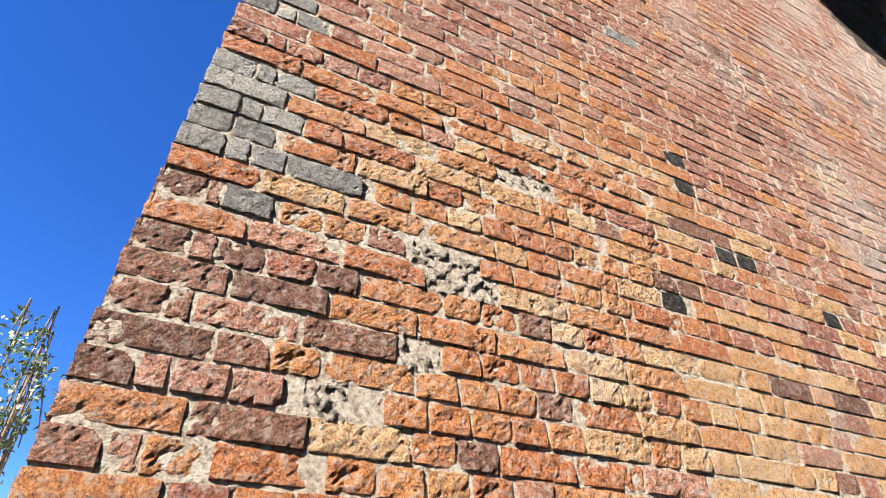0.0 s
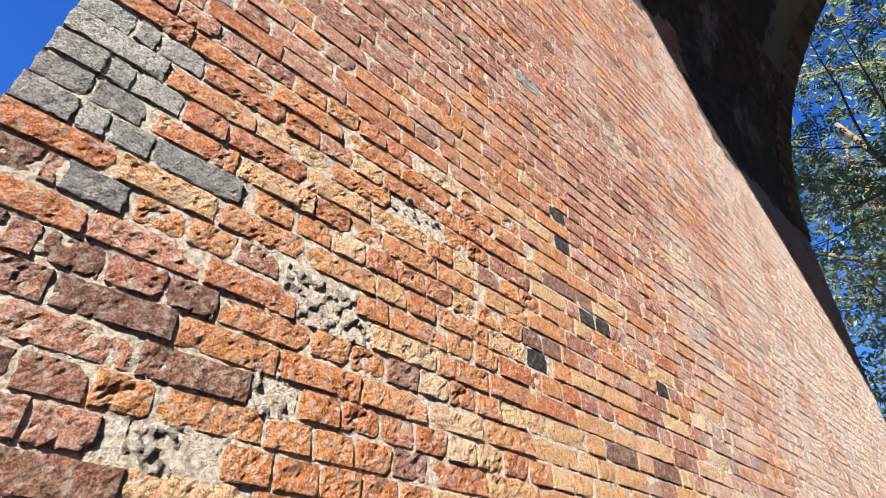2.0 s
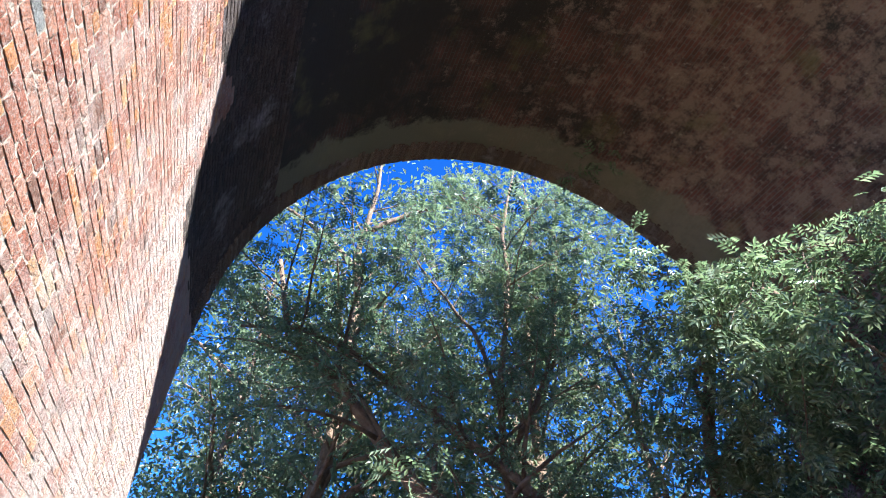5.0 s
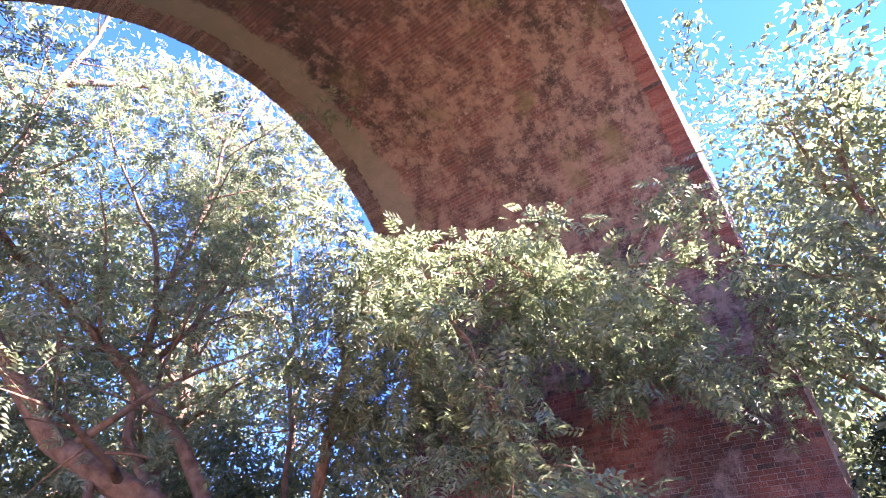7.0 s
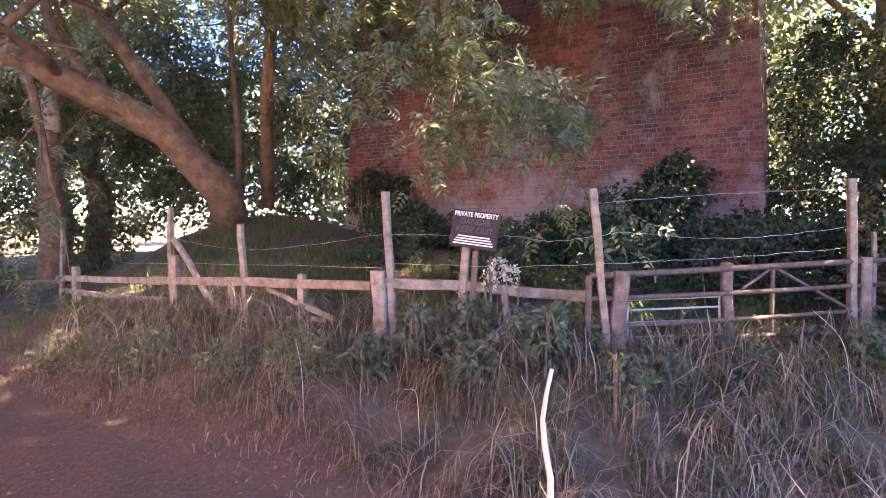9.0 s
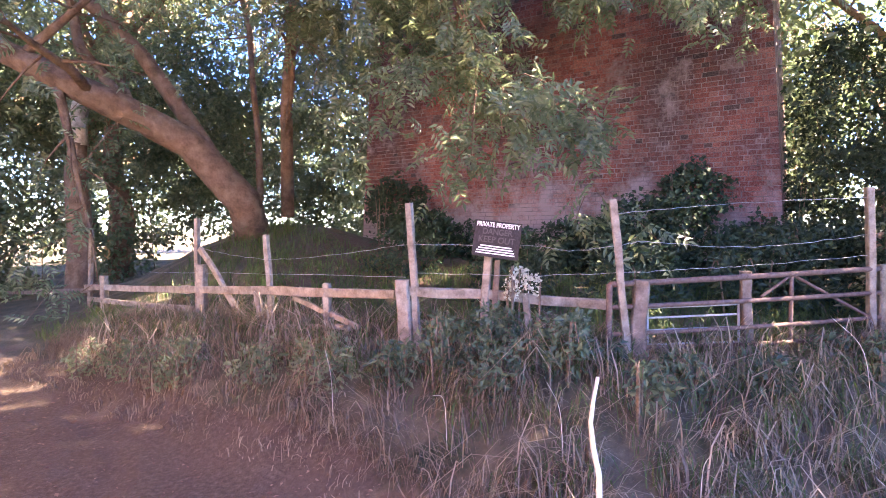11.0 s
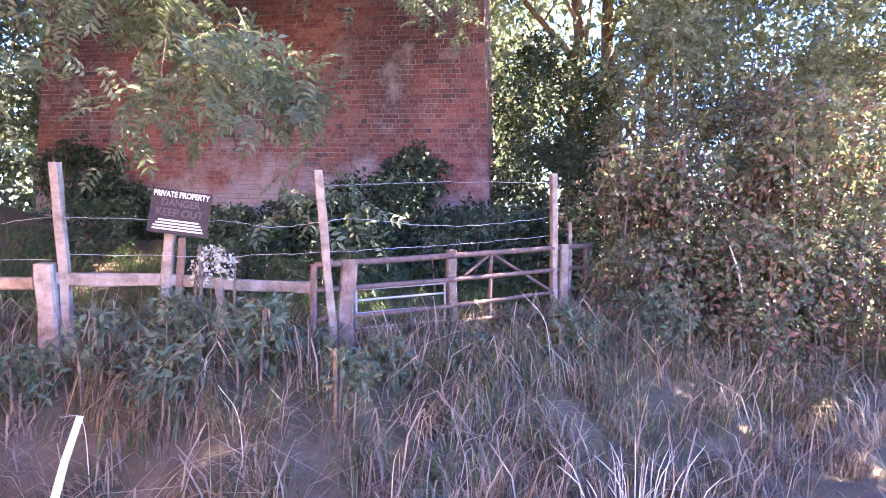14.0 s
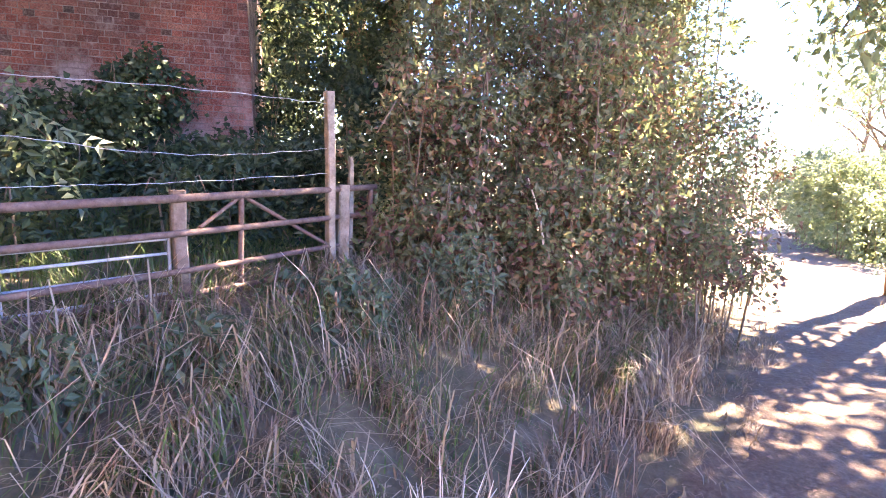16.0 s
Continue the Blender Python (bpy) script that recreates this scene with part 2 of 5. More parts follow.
def vault_material():
    m, nt, bs = nodes_of("vault_brick")
    uv = nt.nodes.new("ShaderNodeUVMap")
    pos = where(nt)
    b = nt.nodes.new("ShaderNodeTexBrick")
    nt.links.new(uv.outputs[0], b.inputs["Vector"])
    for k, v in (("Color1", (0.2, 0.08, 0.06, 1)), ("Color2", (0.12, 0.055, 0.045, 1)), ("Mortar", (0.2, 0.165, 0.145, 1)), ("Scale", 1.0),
                 ("Mortar Size", 0.007), ("Brick Width", 0.235), ("Row Height", 0.077), ("Bias", -0.1)):
        b.inputs[k].default_value = v
    col = b.outputs["Color"]
    sx = nt.nodes.new("ShaderNodeSeparateXYZ")
    nt.links.new(pos, sx.inputs[0])
    # soot, deepened towards low x: shade painted into the colour on that side
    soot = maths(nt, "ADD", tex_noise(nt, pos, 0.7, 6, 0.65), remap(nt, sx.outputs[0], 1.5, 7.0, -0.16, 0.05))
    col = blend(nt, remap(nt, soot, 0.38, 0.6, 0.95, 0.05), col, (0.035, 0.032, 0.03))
    # pale stains, spread towards high x to brighten the side nearer the light
    pale = tex_noise(nt, pos, 2.6, 9, 0.8)
    spread_of = maths(nt, "ADD", pale, remap(nt, sx.outputs[0], 1.0, 7.5, -0.1, 0.05))
    col = blend(nt, remap(nt, spread_of, 0.5, 0.62, 0.0, 0.75), col, (0.36, 0.25, 0.19))
    speck = tex_noise(nt, pos, 9, 5, 0.7)
    col = blend(nt, remap(nt, maths(nt, "ADD", speck, remap(nt, sx.outputs[0], 1.0, 7.5, -0.08, 0.02)), 0.62, 0.7, 0.0, 0.55), col, (0.5, 0.42, 0.35))
    moss = tex_noise(nt, pos, 1.1, 5, 0.6)
    col = blend(nt, remap(nt, moss, 0.56, 0.7, 0.0, 0.6), col, (0.19, 0.17, 0.07))
    rim = maths(nt, "ADD", sx.outputs[1], maths(nt, "MULTIPLY", tex_noise(nt, pos, 1.6, 6, 0.7), 1.1))
    col = blend(nt, remap(nt, rim, 7.15, 7.3, 0.0, 0.75), col, (0.25, 0.23, 0.16))
    nt.links.new(col, bs.inputs["Base Color"])
    bs.inputs["Roughness"].default_value = 0.95
    h = maths(nt, "ADD", maths(nt, "MULTIPLY", b.outputs["Fac"], -1.0), tex_noise(nt, pos, 40, 5, 0.7))
    h = maths(nt, "ADD", h, maths(nt, "MULTIPLY", pale, 2.0))
    bump(nt, bs, h, 0.9, 0.02)
    return m


def plain(name, col, rough=0.6, metal=0.0):
    m, nt, bs = nodes_of(name)
    n = tex_noise(nt, where(nt), 60, 4, 0.6)
    nt.links.new(blend(nt, remap(nt, n, 0.4, 0.7, 0.0, 0.25), col, tuple(0.6 * c + 0.1 for c in col)), bs.inputs["Base Color"])
    bs.inputs["Roughness"].default_value, bs.inputs["Metallic"].default_value = rough, metal
    return m


GROUND, VAULT = ground_material(), vault_material()
SIGN_DARK = plain("sign_dark", (0.02, 0.016, 0.018), 0.8)
SIGN_WHITE = plain("sign_white", (0.8, 0.8, 0.8), 0.5)
SIGN_FADED = plain("sign_faded", (0.07, 0.062, 0.064), 0.8)

# ---- building helpers ----
def part(name, bm, material, parent, label=""):
    """Links a bmesh or a mesh as one mesh object under a thing or part."""
    me = bm
    if isinstance(bm, bmesh.types.BMesh):
        me = bpy.data.meshes.new(name)
        bm.to_mesh(me)
        bm.free()
    if material and not me.materials:
        me.materials.append(material)
    ob = new(name, me)
    ob.parent = parent
    return tagged(ob, label)


def holder(name, label, category, at=(0, 0, 0), group="", kind=""):
    ob = new(name)
    ob.location = at
    ob.empty_display_size = 0.1
    bpy.context.view_layer.update()
    return tagged(ob, label, category, group, kind)


def mesh_of(name, verts, faces, smooth=False):
    """A mesh from an n x 3 array and an m x k array of corners (all faces of k corners)."""
    verts, faces = np.asarray(verts, dtype=np.float32), np.asarray(faces, dtype=np.int32)
    me = bpy.data.meshes.new(name)
    k = faces.shape[1]
    me.vertices.add(len(verts))
    me.vertices.foreach_set("co", verts.ravel())
    me.loops.add(faces.size)
    me.loops.foreach_set("vertex_index", faces.ravel())
    me.polygons.add(len(faces))
    me.polygons.foreach_set("loop_start", np.arange(0, faces.size, k, dtype=np.int32))
    me.polygons.foreach_set("loop_total", np.full(len(faces), k, dtype=np.int32))
    me.polygons.foreach_set("use_smooth", np.full(len(faces), smooth, dtype=bool))
    me.update(calc_edges=True)
    return me


def tube(bm, pts, radii, n=7, wob=0.0, seed=0):
    """A tapered, closed tube along points, in a bmesh."""
    rng = random.Random(seed)
    pts = [Vector(p) for p in pts]
    rings, side = [], None
    for i, p in enumerate(pts):
        d = (pts[min(i + 1, len(pts) - 1)] - pts[max(i - 1, 0)]).normalized()
        if side is None:
            side = d.orthogonal().normalized()
        side = (side - d * side.dot(d)).normalized()
        up = d.cross(side)
        r = radii[i]
        rings.append([bm.verts.new(p + (side * math.cos(a) + up * math.sin(a)) * r * (1 + rng.uniform(-wob, wob)))
                      for a in (2 * math.pi * k / n for k in range(n))])
    for a, b in zip(rings, rings[1:]):
        for k in range(n):
            bm.faces.new((a[k], a[(k + 1) % n], b[(k + 1) % n], b[k])).smooth = True
    bm.faces.new(rings[0][::-1])
    bm.faces.new(rings[-1])


def curve_points(pts, n):
    """Points on a smooth line through the given ones."""
    pts = [Vector(p) for p in pts]
    ext = [2 * pts[0] - pts[1]] + pts + [2 * pts[-1] - pts[-2]]
    out = []
    for i in range(n):
        u = i / (n - 1) * (len(pts) - 1)
        k = min(int(u), len(pts) - 2)
        f = u - k
        a, b, c, d = ext[k:k + 4]
        out.append(0.5 * ((2 * b) + (c - a) * f + (2 * a - 5 * b + 4 * c - d) * f * f + (3 * b - a - 3 * c + d) * f ** 3))
    return out


def timber(bm, a, b, w, d, seed=0, seg=7, wear=0.006, turn=0.0, taper=1.0):
    """A rough-sawn or cleft timber from a to b, w wide and d deep, with worn edges and uneven faces."""
    a, b = Vector(a), Vector(b)
    ax = (b - a).normalized()
    ref = Vector((0, 0, 1)) if abs(ax.z) < 0.8 else Vector((math.cos(turn), math.sin(turn), 0))
    u = (ref - ax * ref.dot(ax)).normalized()
    v = ax.cross(u)
    prof = [(0.5, 0.38), (0.38, 0.5), (-0.38, 0.5), (-0.5, 0.38), (-0.5, -0.38), (-0.38, -0.5), (0.38, -0.5), (0.5, -0.38)]
    rings = []
    for i in range(seg + 1):
        f = i / seg
        c = a.lerp(b, f)
        s = 1 + (taper - 1) * f
        off = noise.noise_vector(Vector((seed * 7.3, f * 3.1, 1.7))) * wear * 2.2
        ring = []
        for k, (x, y) in enumerate(prof):
            q = noise.noise(Vector((seed * 3.1 + k * 1.7, f * 5.0, 0.3))) * wear
            lift = ax * (noise.noise(Vector((seed, k * 2.3, 9.0))) * wear * 2.5 if i in (0, seg) else 0)
            ring.append(bm.verts.new(c + off + lift + u * (x * w * s + q * (1 if x > 0 else -1)) + v * (y * d * s + q * (1 if y > 0 else -1))))
        rings.append(ring)
    for r0, r1 in zip(rings, rings[1:]):
        for k in range(8):
            bm.faces.new((r0[k], r0[(k + 1) % 8], r1[(k + 1) % 8], r1[k]))
    bm.faces.new(rings[0][::-1])
    bm.faces.new(rings[-1])


# ---- ground ----
ROUTE = [(2.1, 60.0), (2.1, 9.0), (2.2, 2.5), (2.6, 0.0), (4.0, -2.3), (8.6, -6.7), (14.0, -10.6), (40.0, -30.0), (120.0, -92.0)]
R_A = np.array(ROUTE[:-1])
R_D = np.array(ROUTE[1:]) - R_A


def route_distance(x, y):
    """Distance from the middle of the path, and on which side: positive towards the fence."""
    p = np.stack([np.asarray(x, float), np.asarray(y, float)], -1)[..., None, :]
    rel = p - R_A
    f = np.clip((rel * R_D).sum(-1) / (R_D ** 2).sum(-1), 0, 1)
    off = rel - f[..., None] * R_D
    d = np.sqrt((off ** 2).sum(-1))
    k = d.argmin(-1)
    cross = R_D[..., 0] * rel[..., 1] - R_D[..., 1] * rel[..., 0]
    s = np.sign(np.take_along_axis(cross, k[..., None], -1)[..., 0])
    return d.min(-1), s


def smooth(v):
    v = np.clip(v, 0, 1)
    return v * v * (3 - 2 * v)


def height(x, y):
    x, y = np.asarray(x, float), np.asarray(y, float)
    d, s = route_distance(x, y)
    bank = (0.62 - 0.42 * smooth((y - 4.5) / 5)) * smooth((d - 1.7) / 1.9) + 0.11 * np.clip(d - 3.6, 0, 6)
    fade = np.exp(-np.maximum(0, np.hypot(x - 7, y - 3) - 14) / 12)
    mound = 1.25 * np.exp(-((x - 9.2) ** 2 + (y - 9.0) ** 2) / 6)
    other = 0.12 * smooth((d - 2.3) / 2)
    lumps = 0.035 * np.sin(x * 1.7 + np.sin(y * 1.3)) * np.sin(y * 1.9 + 1.1) * smooth((d - 1.0) / 1.5)
    return np.where(s > 0, bank * (0.25 + 0.75 * fade) + mound, other) + lumps


def z_at(x, y):
    return float(height(x, y))


def spread(n, near, far):
    u = np.linspace(-1, 1, n)
    return u * near + np.sign(u) * np.abs(u) ** 5 * (far - near)


GX, GY = 5.0 + spread(260, 22.0, 900.0), 1.0 + spread(260, 22.0, 900.0)
gx, gy = np.meshgrid(GX, GY, indexing="ij")
gz = height(gx, gy) + 0.012 * np.random.default_rng(4).standard_normal(gx.shape)
idx = np.arange(gx.size).reshape(gx.shape)
ground_mesh = mesh_of("ground", np.stack([gx, gy, gz], -1).reshape(-1, 3),
                      np.stack([idx[:-1, :-1], idx[1:, :-1], idx[1:, 1:], idx[:-1, 1:]], -1).reshape(-1, 4), True)
gd, gs = route_distance(gx.ravel(), gy.ravel())
soil = ground_mesh.attributes.new("soil", "FLOAT", "POINT")
under = np.exp(-((gx.ravel() - 9.0) ** 2 + (gy.ravel() - 5.5) ** 2) / 10) * 0.8
soil.data.foreach_set("value", np.clip(np.maximum(1 - smooth((gd - 1.1 + 0.5 * smooth((gx.ravel() - 4.5) / 2.5) - 0.7 * smooth((gy.ravel() - 1.2) / 1.5)) / 1.3), under), 0, 1).astype(np.float32))
ground_mesh.materials.append(GROUND)
tagged(new("ground", ground_mesh), "earth path with dry grass verges and a low bank", "ground", kind="structure")

# ---- viaduct ----
SPAN, SPRING, RAD = 11.2, 5.95, 5.6
COURSE, Z0 = 0.077, 1.55


def near_y(x, z):
    return 0.01 + 0.033 * x + 0.06 * (z - 1.69)


def far_y(x, z):
    return 8.03 + 0.036 * x - 0.06 * (z - 3.7)


def prism(name, loops):
    """A solid from rings of equal length, one above the other."""
    bm = bmesh.new()
    rs = [[bm.verts.new(p) for p in r] for r in loops]
    n = len(rs[0])
    for a, b in zip(rs, rs[1:]):
        for k in range(n):
            bm.faces.new((a[k], a[(k + 1) % n], b[(k + 1) % n], b[k]))
    bm.faces.new(rs[0][::-1])
    bm.faces.new(rs[-1])
    bmesh.ops.recalc_face_normals(bm, faces=bm.faces)
    return bm


viaduct = holder("viaduct", "tall weathered red brick viaduct with a round arch", "bridge", kind="structure")
TOP = 12.5


def pier(name, xa, xb, face):
    """The core of a pier between xa and xb; its mortar face lies back from the bricks on the side given."""
    loops = []
    for z in np.linspace(-0.5, SPRING, 14):
        loops.append([(xa, near_y(xa, z) + 0.015, z), (xb, near_y(xb, z) + 0.015, z), (xb, far_y(xb, z) - 0.015, z), (xa, far_y(xa, z) - 0.015, z)])
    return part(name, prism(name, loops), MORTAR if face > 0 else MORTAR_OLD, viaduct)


pier("pier", -2.6, -0.0042, 1)
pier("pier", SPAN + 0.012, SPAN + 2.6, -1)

# the vault between the piers, with brick laid along it
bm = bmesh.new()
uvl = bm.loops.layers.uv.new("UVMap")
NA, NL = 64, 24
grid = []
for i in range(NA + 1):
    a = math.pi * i / NA
    x, z = SPAN / 2 - RAD * math.cos(a), SPRING + RAD * math.sin(a)
    row = []
    for j in range(NL + 1):
        f = j / NL
        y = near_y(x, z) * (1 - f) + far_y(x, z) * f
        crown = max(0.0, min(1.0, (z - 8.25) / 0.8)) if x < SPAN / 2 else 1.0
        lump = 0.03 * crown * noise.noise(Vector((x * 0.8, y * 0.8, z * 0.8))) - 0.012 * (1 - crown)
        row.append((bm.verts.new((x + lump * math.cos(a), y, z - lump * math.sin(a))), (y, RAD * a)))
    grid.append(row)
for i in range(NA):
    for j in range(NL):
        q = (grid[i][j], grid[i][j + 1], grid[i + 1][j + 1], grid[i + 1][j])
        fc = bm.faces.new([v for v, _ in q])
        for lp, (_, uv) in zip(fc.loops, q):
            lp[uvl].uv = uv
part("vault", bm, VAULT, viaduct, "sooty brick vault with pale lime stains, shade painted in towards one side")

# spandrel walls and the deck above, one side and the other
for fy, s in ((near_y, 1), (far_y, -1)):
    bm = bmesh.new()
    uvl = bm.loops.layers.uv.new("UVMap")
    def quad(ps):
        fc = bm.faces.new([bm.verts.new((x, fy(x, z), z)) for x, z in ps])
        for lp, uv in zip(fc.loops, ps):
            lp[uvl].uv = uv
    for i in range(NA):
        a, b = math.pi * i / NA, math.pi * (i + 1) / NA
        p, q = [(SPAN / 2 - RAD * math.cos(c), SPRING + RAD * math.sin(c)) for c in (a, b)]
        quad([p, q, (q[0], TOP), (p[0], TOP)])
    quad([(-2.6, SPRING), (0, SPRING), (0, TOP), (-2.6, TOP)])
    quad([(SPAN, SPRING), (SPAN + 2.6, SPRING), (SPAN + 2.6, TOP), (SPAN, TOP)])
    for x0, x1 in ((-2.6, -0.0), (SPAN, SPAN + 2.6)):
        if s < 0 or x0 > 0:
            quad([(x0, -0.5), (x1, -0.5), (x1, SPRING), (x0, SPRING)])
    part("spandrel", bm, VAULT, viaduct)
bm = bmesh.new()
for x0, x1 in ((-2.6, SPAN + 2.6),):
    c = [bm.verts.new((x, fy(x, TOP), TOP)) for x, fy in ((x0, near_y), (x1, near_y), (x1, far_y), (x0, far_y))]
    bm.faces.new(c)
part("deck", bm, VAULT, viaduct)

# rings of brick on edge round both mouths of the arch
def ring(fy, s, n, wide, proud):
    bm = bmesh.new()
    rng = random.Random(5 + s)
    for i in range(n):
        a0, a1 = math.pi * (i + 0.06) / n, math.pi * (i + 0.94) / n
        w = wide * rng.uniform(0.82, 1.05)
        dep = proud * rng.uniform(0.6, 1.2)
        cs = []
        for rr in (RAD - dep, RAD + 0.3):
            for a in (a0, a1):
                x, z = SPAN / 2 - rr * math.cos(a), SPRING + rr * math.sin(a)
                y = fy(x, z) - s * 0.012
                cs.append((bm.verts.new((x, y, z)), bm.verts.new((x, y + s * w, z))))
        (a, a2), (b, b2), (c, c2), (d, d2) = cs
        for f in ((a, b, d, c), (a2, c2, d2, b2), (a, a2, b2, b), (a, c, c2, a2), (b, b2, d2, d)):
            bm.faces.new(f)
    bmesh.ops.recalc_face_normals(bm, faces=bm.faces)
    return bm


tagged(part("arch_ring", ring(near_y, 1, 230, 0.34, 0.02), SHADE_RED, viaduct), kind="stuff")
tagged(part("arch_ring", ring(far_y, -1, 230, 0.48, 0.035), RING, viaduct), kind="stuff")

# ---- plants: shared shapes ----
def unit(a):
    return a / np.maximum(np.linalg.norm(a, axis=-1, keepdims=True), 1e-9)


def leaf_quads(P, D, N, length, width, curl=0.12):
    """One pointed leaf for each row: base P, direction D, face normal N."""
    S = unit(np.cross(D, N))
    length, width = np.broadcast_to(length, len(P))[:, None], np.broadcast_to(width, len(P))[:, None]
    mid = P + D * length * 0.45 + N * length * curl
    v = np.stack([P, mid + S * width * 0.5, P + D * length - N * length * curl * 0.6, mid - S * width * 0.5], 1)
    return v.reshape(-1, 3)


def leaves_mesh(name, blocks):
    v = np.concatenate(blocks)
    return mesh_of(name, v, np.arange(len(v)).reshape(-1, 4))


def pinnate(P, D, N, length, pairs=4):
    """Compound leaves of the ash kind: pairs of leaflets along a stalk and one at its end."""
    out = []
    S = unit(np.cross(D, N))
    L = length[:, None]
    for k in range(pairs):
        f = 0.28 + 0.62 * k / (pairs - 1)
        base = P + D * L * f - N * L * 0.1 * f * f
        for s in (1, -1):
            d = unit(D * 0.5 + S * s * 0.95 - N * 0.18)
            out.append(leaf_quads(base, d, N, length * 0.36, length * 0.15))
    out.append(leaf_quads(P + D * L * 0.95 - N * L * 0.1, unit(D - N * 0.2), N, length * 0.38, length * 0.14))
    return out


def grow(bm, rng, pts, r0, r1, level, anchors, spread_=1.0, droop=0.0, dens=1.0, bare=0.25, n=10, cap=3.4):
    """A limb along pts, its side branches and twigs; the twig ends go to anchors as (point, direction)."""
    line = curve_points(pts, n) if len(pts) > 2 else [Vector(pts[0]).lerp(Vector(pts[-1]), i / (n - 1)) for i in range(n)]
    total = sum((b - a).length for a, b in zip(line, line[1:]))
    for i in range(1, n):
        line[i] = line[i] + Vector((rng.uniform(-1, 1), rng.uniform(-1, 1), rng.uniform(-1, 1))) * total * 0.012
    tube(bm, line, [r0 + (r1 - r0) * i / (n - 1) for i in range(n)], (9, 6, 4, 3)[min(level, 3)], 0.06, rng.randrange(999))
    count = max(2, round((total * (1.5, 2.6, 4.2)[min(level, 2)] + 2) * dens))
    for k in range(count):
        f = bare + (1 - bare) * (k + rng.random()) / count
        i = min(int(f * (n - 1)), n - 2)
        p = line[i].lerp(line[i + 1], f * (n - 1) - i)
        d = (line[i + 1] - line[i]).normalized()
        side = Vector((rng.gauss(0, 1), rng.gauss(0, 1), rng.gauss(0.25 - droop, 0.7))).normalized()
        d2 = (d * rng.uniform(0.3, 0.8) + side * spread_).normalized()
        if level >= 2:
            anchors.append((p, (d2 + Vector((0, 0, -droop * 0.5))).normalized()))
            continue
        ln = total * rng.uniform(0.3, 0.5) * (1.1 - 0.5 * f) if level == 0 else total * rng.uniform(0.35, 0.6)
        ln = max(0.35, min(ln, cap if level == 0 else cap * 0.4))
        m = p + d2 * ln * 0.5 + Vector((0, 0, ln * 0.06))
        e = p + d2 * ln + Vector((0, 0, -ln * 0.5 * droop + ln * 0.08))
        rr = (r0 + (r1 - r0) * f) * (0.42 if level == 0 else 0.45)
        grow(bm, rng, (p, m, e), max(rr, 0.006), 0.004, level + 1, anchors, spread_, droop, dens, 0.2, 6 if level == 0 else 4, cap)
    anchors.append((line[-1], (line[-1] - line[-2]).normalized()))


def foliage(anchors, seed, per, length, compound=True, jitter=0.16, pairs=4, droop=0.25):
    """Leaf blocks about the twig ends."""
    rng = np.random.default_rng(seed)
    P = np.repeat(np.array([p for p, _ in anchors]), per, 0) + rng.normal(0, jitter, (len(anchors) * per, 3))
    D = unit(np.repeat(np.array([d for _, d in anchors]), per, 0) + rng.normal(0, 0.75, P.shape) + np.array([0, 0, -droop]))
    N = unit(np.array([0, 0, 1.0]) + rng.normal(0, 0.5, P.shape))
    N = unit(N - D * (N * D).sum(-1, keepdims=True))
    ln = length * rng.uniform(0.65, 1.25, len(P))
    return pinnate(P, D, N, ln, pairs) if compound else [leaf_quads(P, D, N, ln, ln * 0.5)]


def tree(label, limbs, seed, per, length, leaf, bark=BARK, compound=True, droop=0.15, dens=1.0, group="", jitter=0.16, bare=0.25, name="tree", pairs=4, cap=3.4):
    """limbs: (points, radius at foot, radius at tip)."""
    base = limbs[0][0][0]
    ob = holder(name, label, "tree", base, group)
    rng, bm, anchors = random.Random(seed), bmesh.new(), []
    for pts, a, b in limbs:
        grow(bm, rng, pts, a, b, 0, anchors, 1.0, droop, dens, bare, 10, cap)
    bmesh.ops.translate(bm, verts=bm.verts, vec=-Vector(base))
    tagged(part("trunk" if name == "tree" else "branch", bm, bark, ob), kind="" if name == "tree" else "stuff")
    me = leaves_mesh("crown", foliage(anchors, seed, per, length, compound, jitter, pairs))
    me.transform(Matrix.Translation(-Vector(base)))
    part("crown", me, leaf, ob)
    return ob


# ---- the ash leaning out from the far side of the arch ----
tz = z_at(8.6, 8.9)
tree("old ash tree with leaning limbs and hanging feathery leaves", [
    (((8.6, 8.9, tz - 0.3), (8.1, 8.7, 2.3), (7.27, 9.14, 3.48), (6.41, 9.59, 3.89), (5.5, 9.95, 4.25), (4.4, 10.5, 5.1), (3.0, 10.8, 6.5), (1.54, 11.0, 8.05), (0.8, 11.1, 10.0)), 0.34, 0.05),
    (((8.0, 8.8, 2.5), (7.2, 9.8, 4.6), (5.67, 10.9, 6.2), (4.5, 11.0, 7.14), (2.4, 11.0, 8.0), (0.4, 11.0, 8.1)), 0.16, 0.03),
    (((7.6, 9.1, 3.1), (6.5, 10.4, 4.6), (6.16, 11.0, 6.2), (6.25, 11.0, 8.6), (6.3, 11.0, 11.0), (6.3, 11.0, 13.2), (6.7, 11.1, 15.8)), 0.11, 0.03),
    (((6.2, 11.0, 7.4), (5.4, 10.9, 9.2), (4.3, 10.8, 10.2), (3.4, 10.8, 11.6)), 0.06, 0.015),
    (((6.3, 11.0, 12.8), (5.4, 11.0, 13.4), (4.4, 11.0, 14.4)), 0.05, 0.012),
    (((8.7, 8.9, 2.3), (9.2, 10.0, 6.0), (9.4, 11.0, 9.5), (9.0, 11.8, 13.0)), 0.07, 0.02),
    (((6.4, 10.8, 6.6), (7.6, 10.9, 9.6), (7.9, 11.0, 11.6), (8.2, 11.3, 14.0)), 0.06, 0.02),
], 7, 2, 0.31, LEAF_ASH, droop=0.2, dens=0.72, bare=0.3)
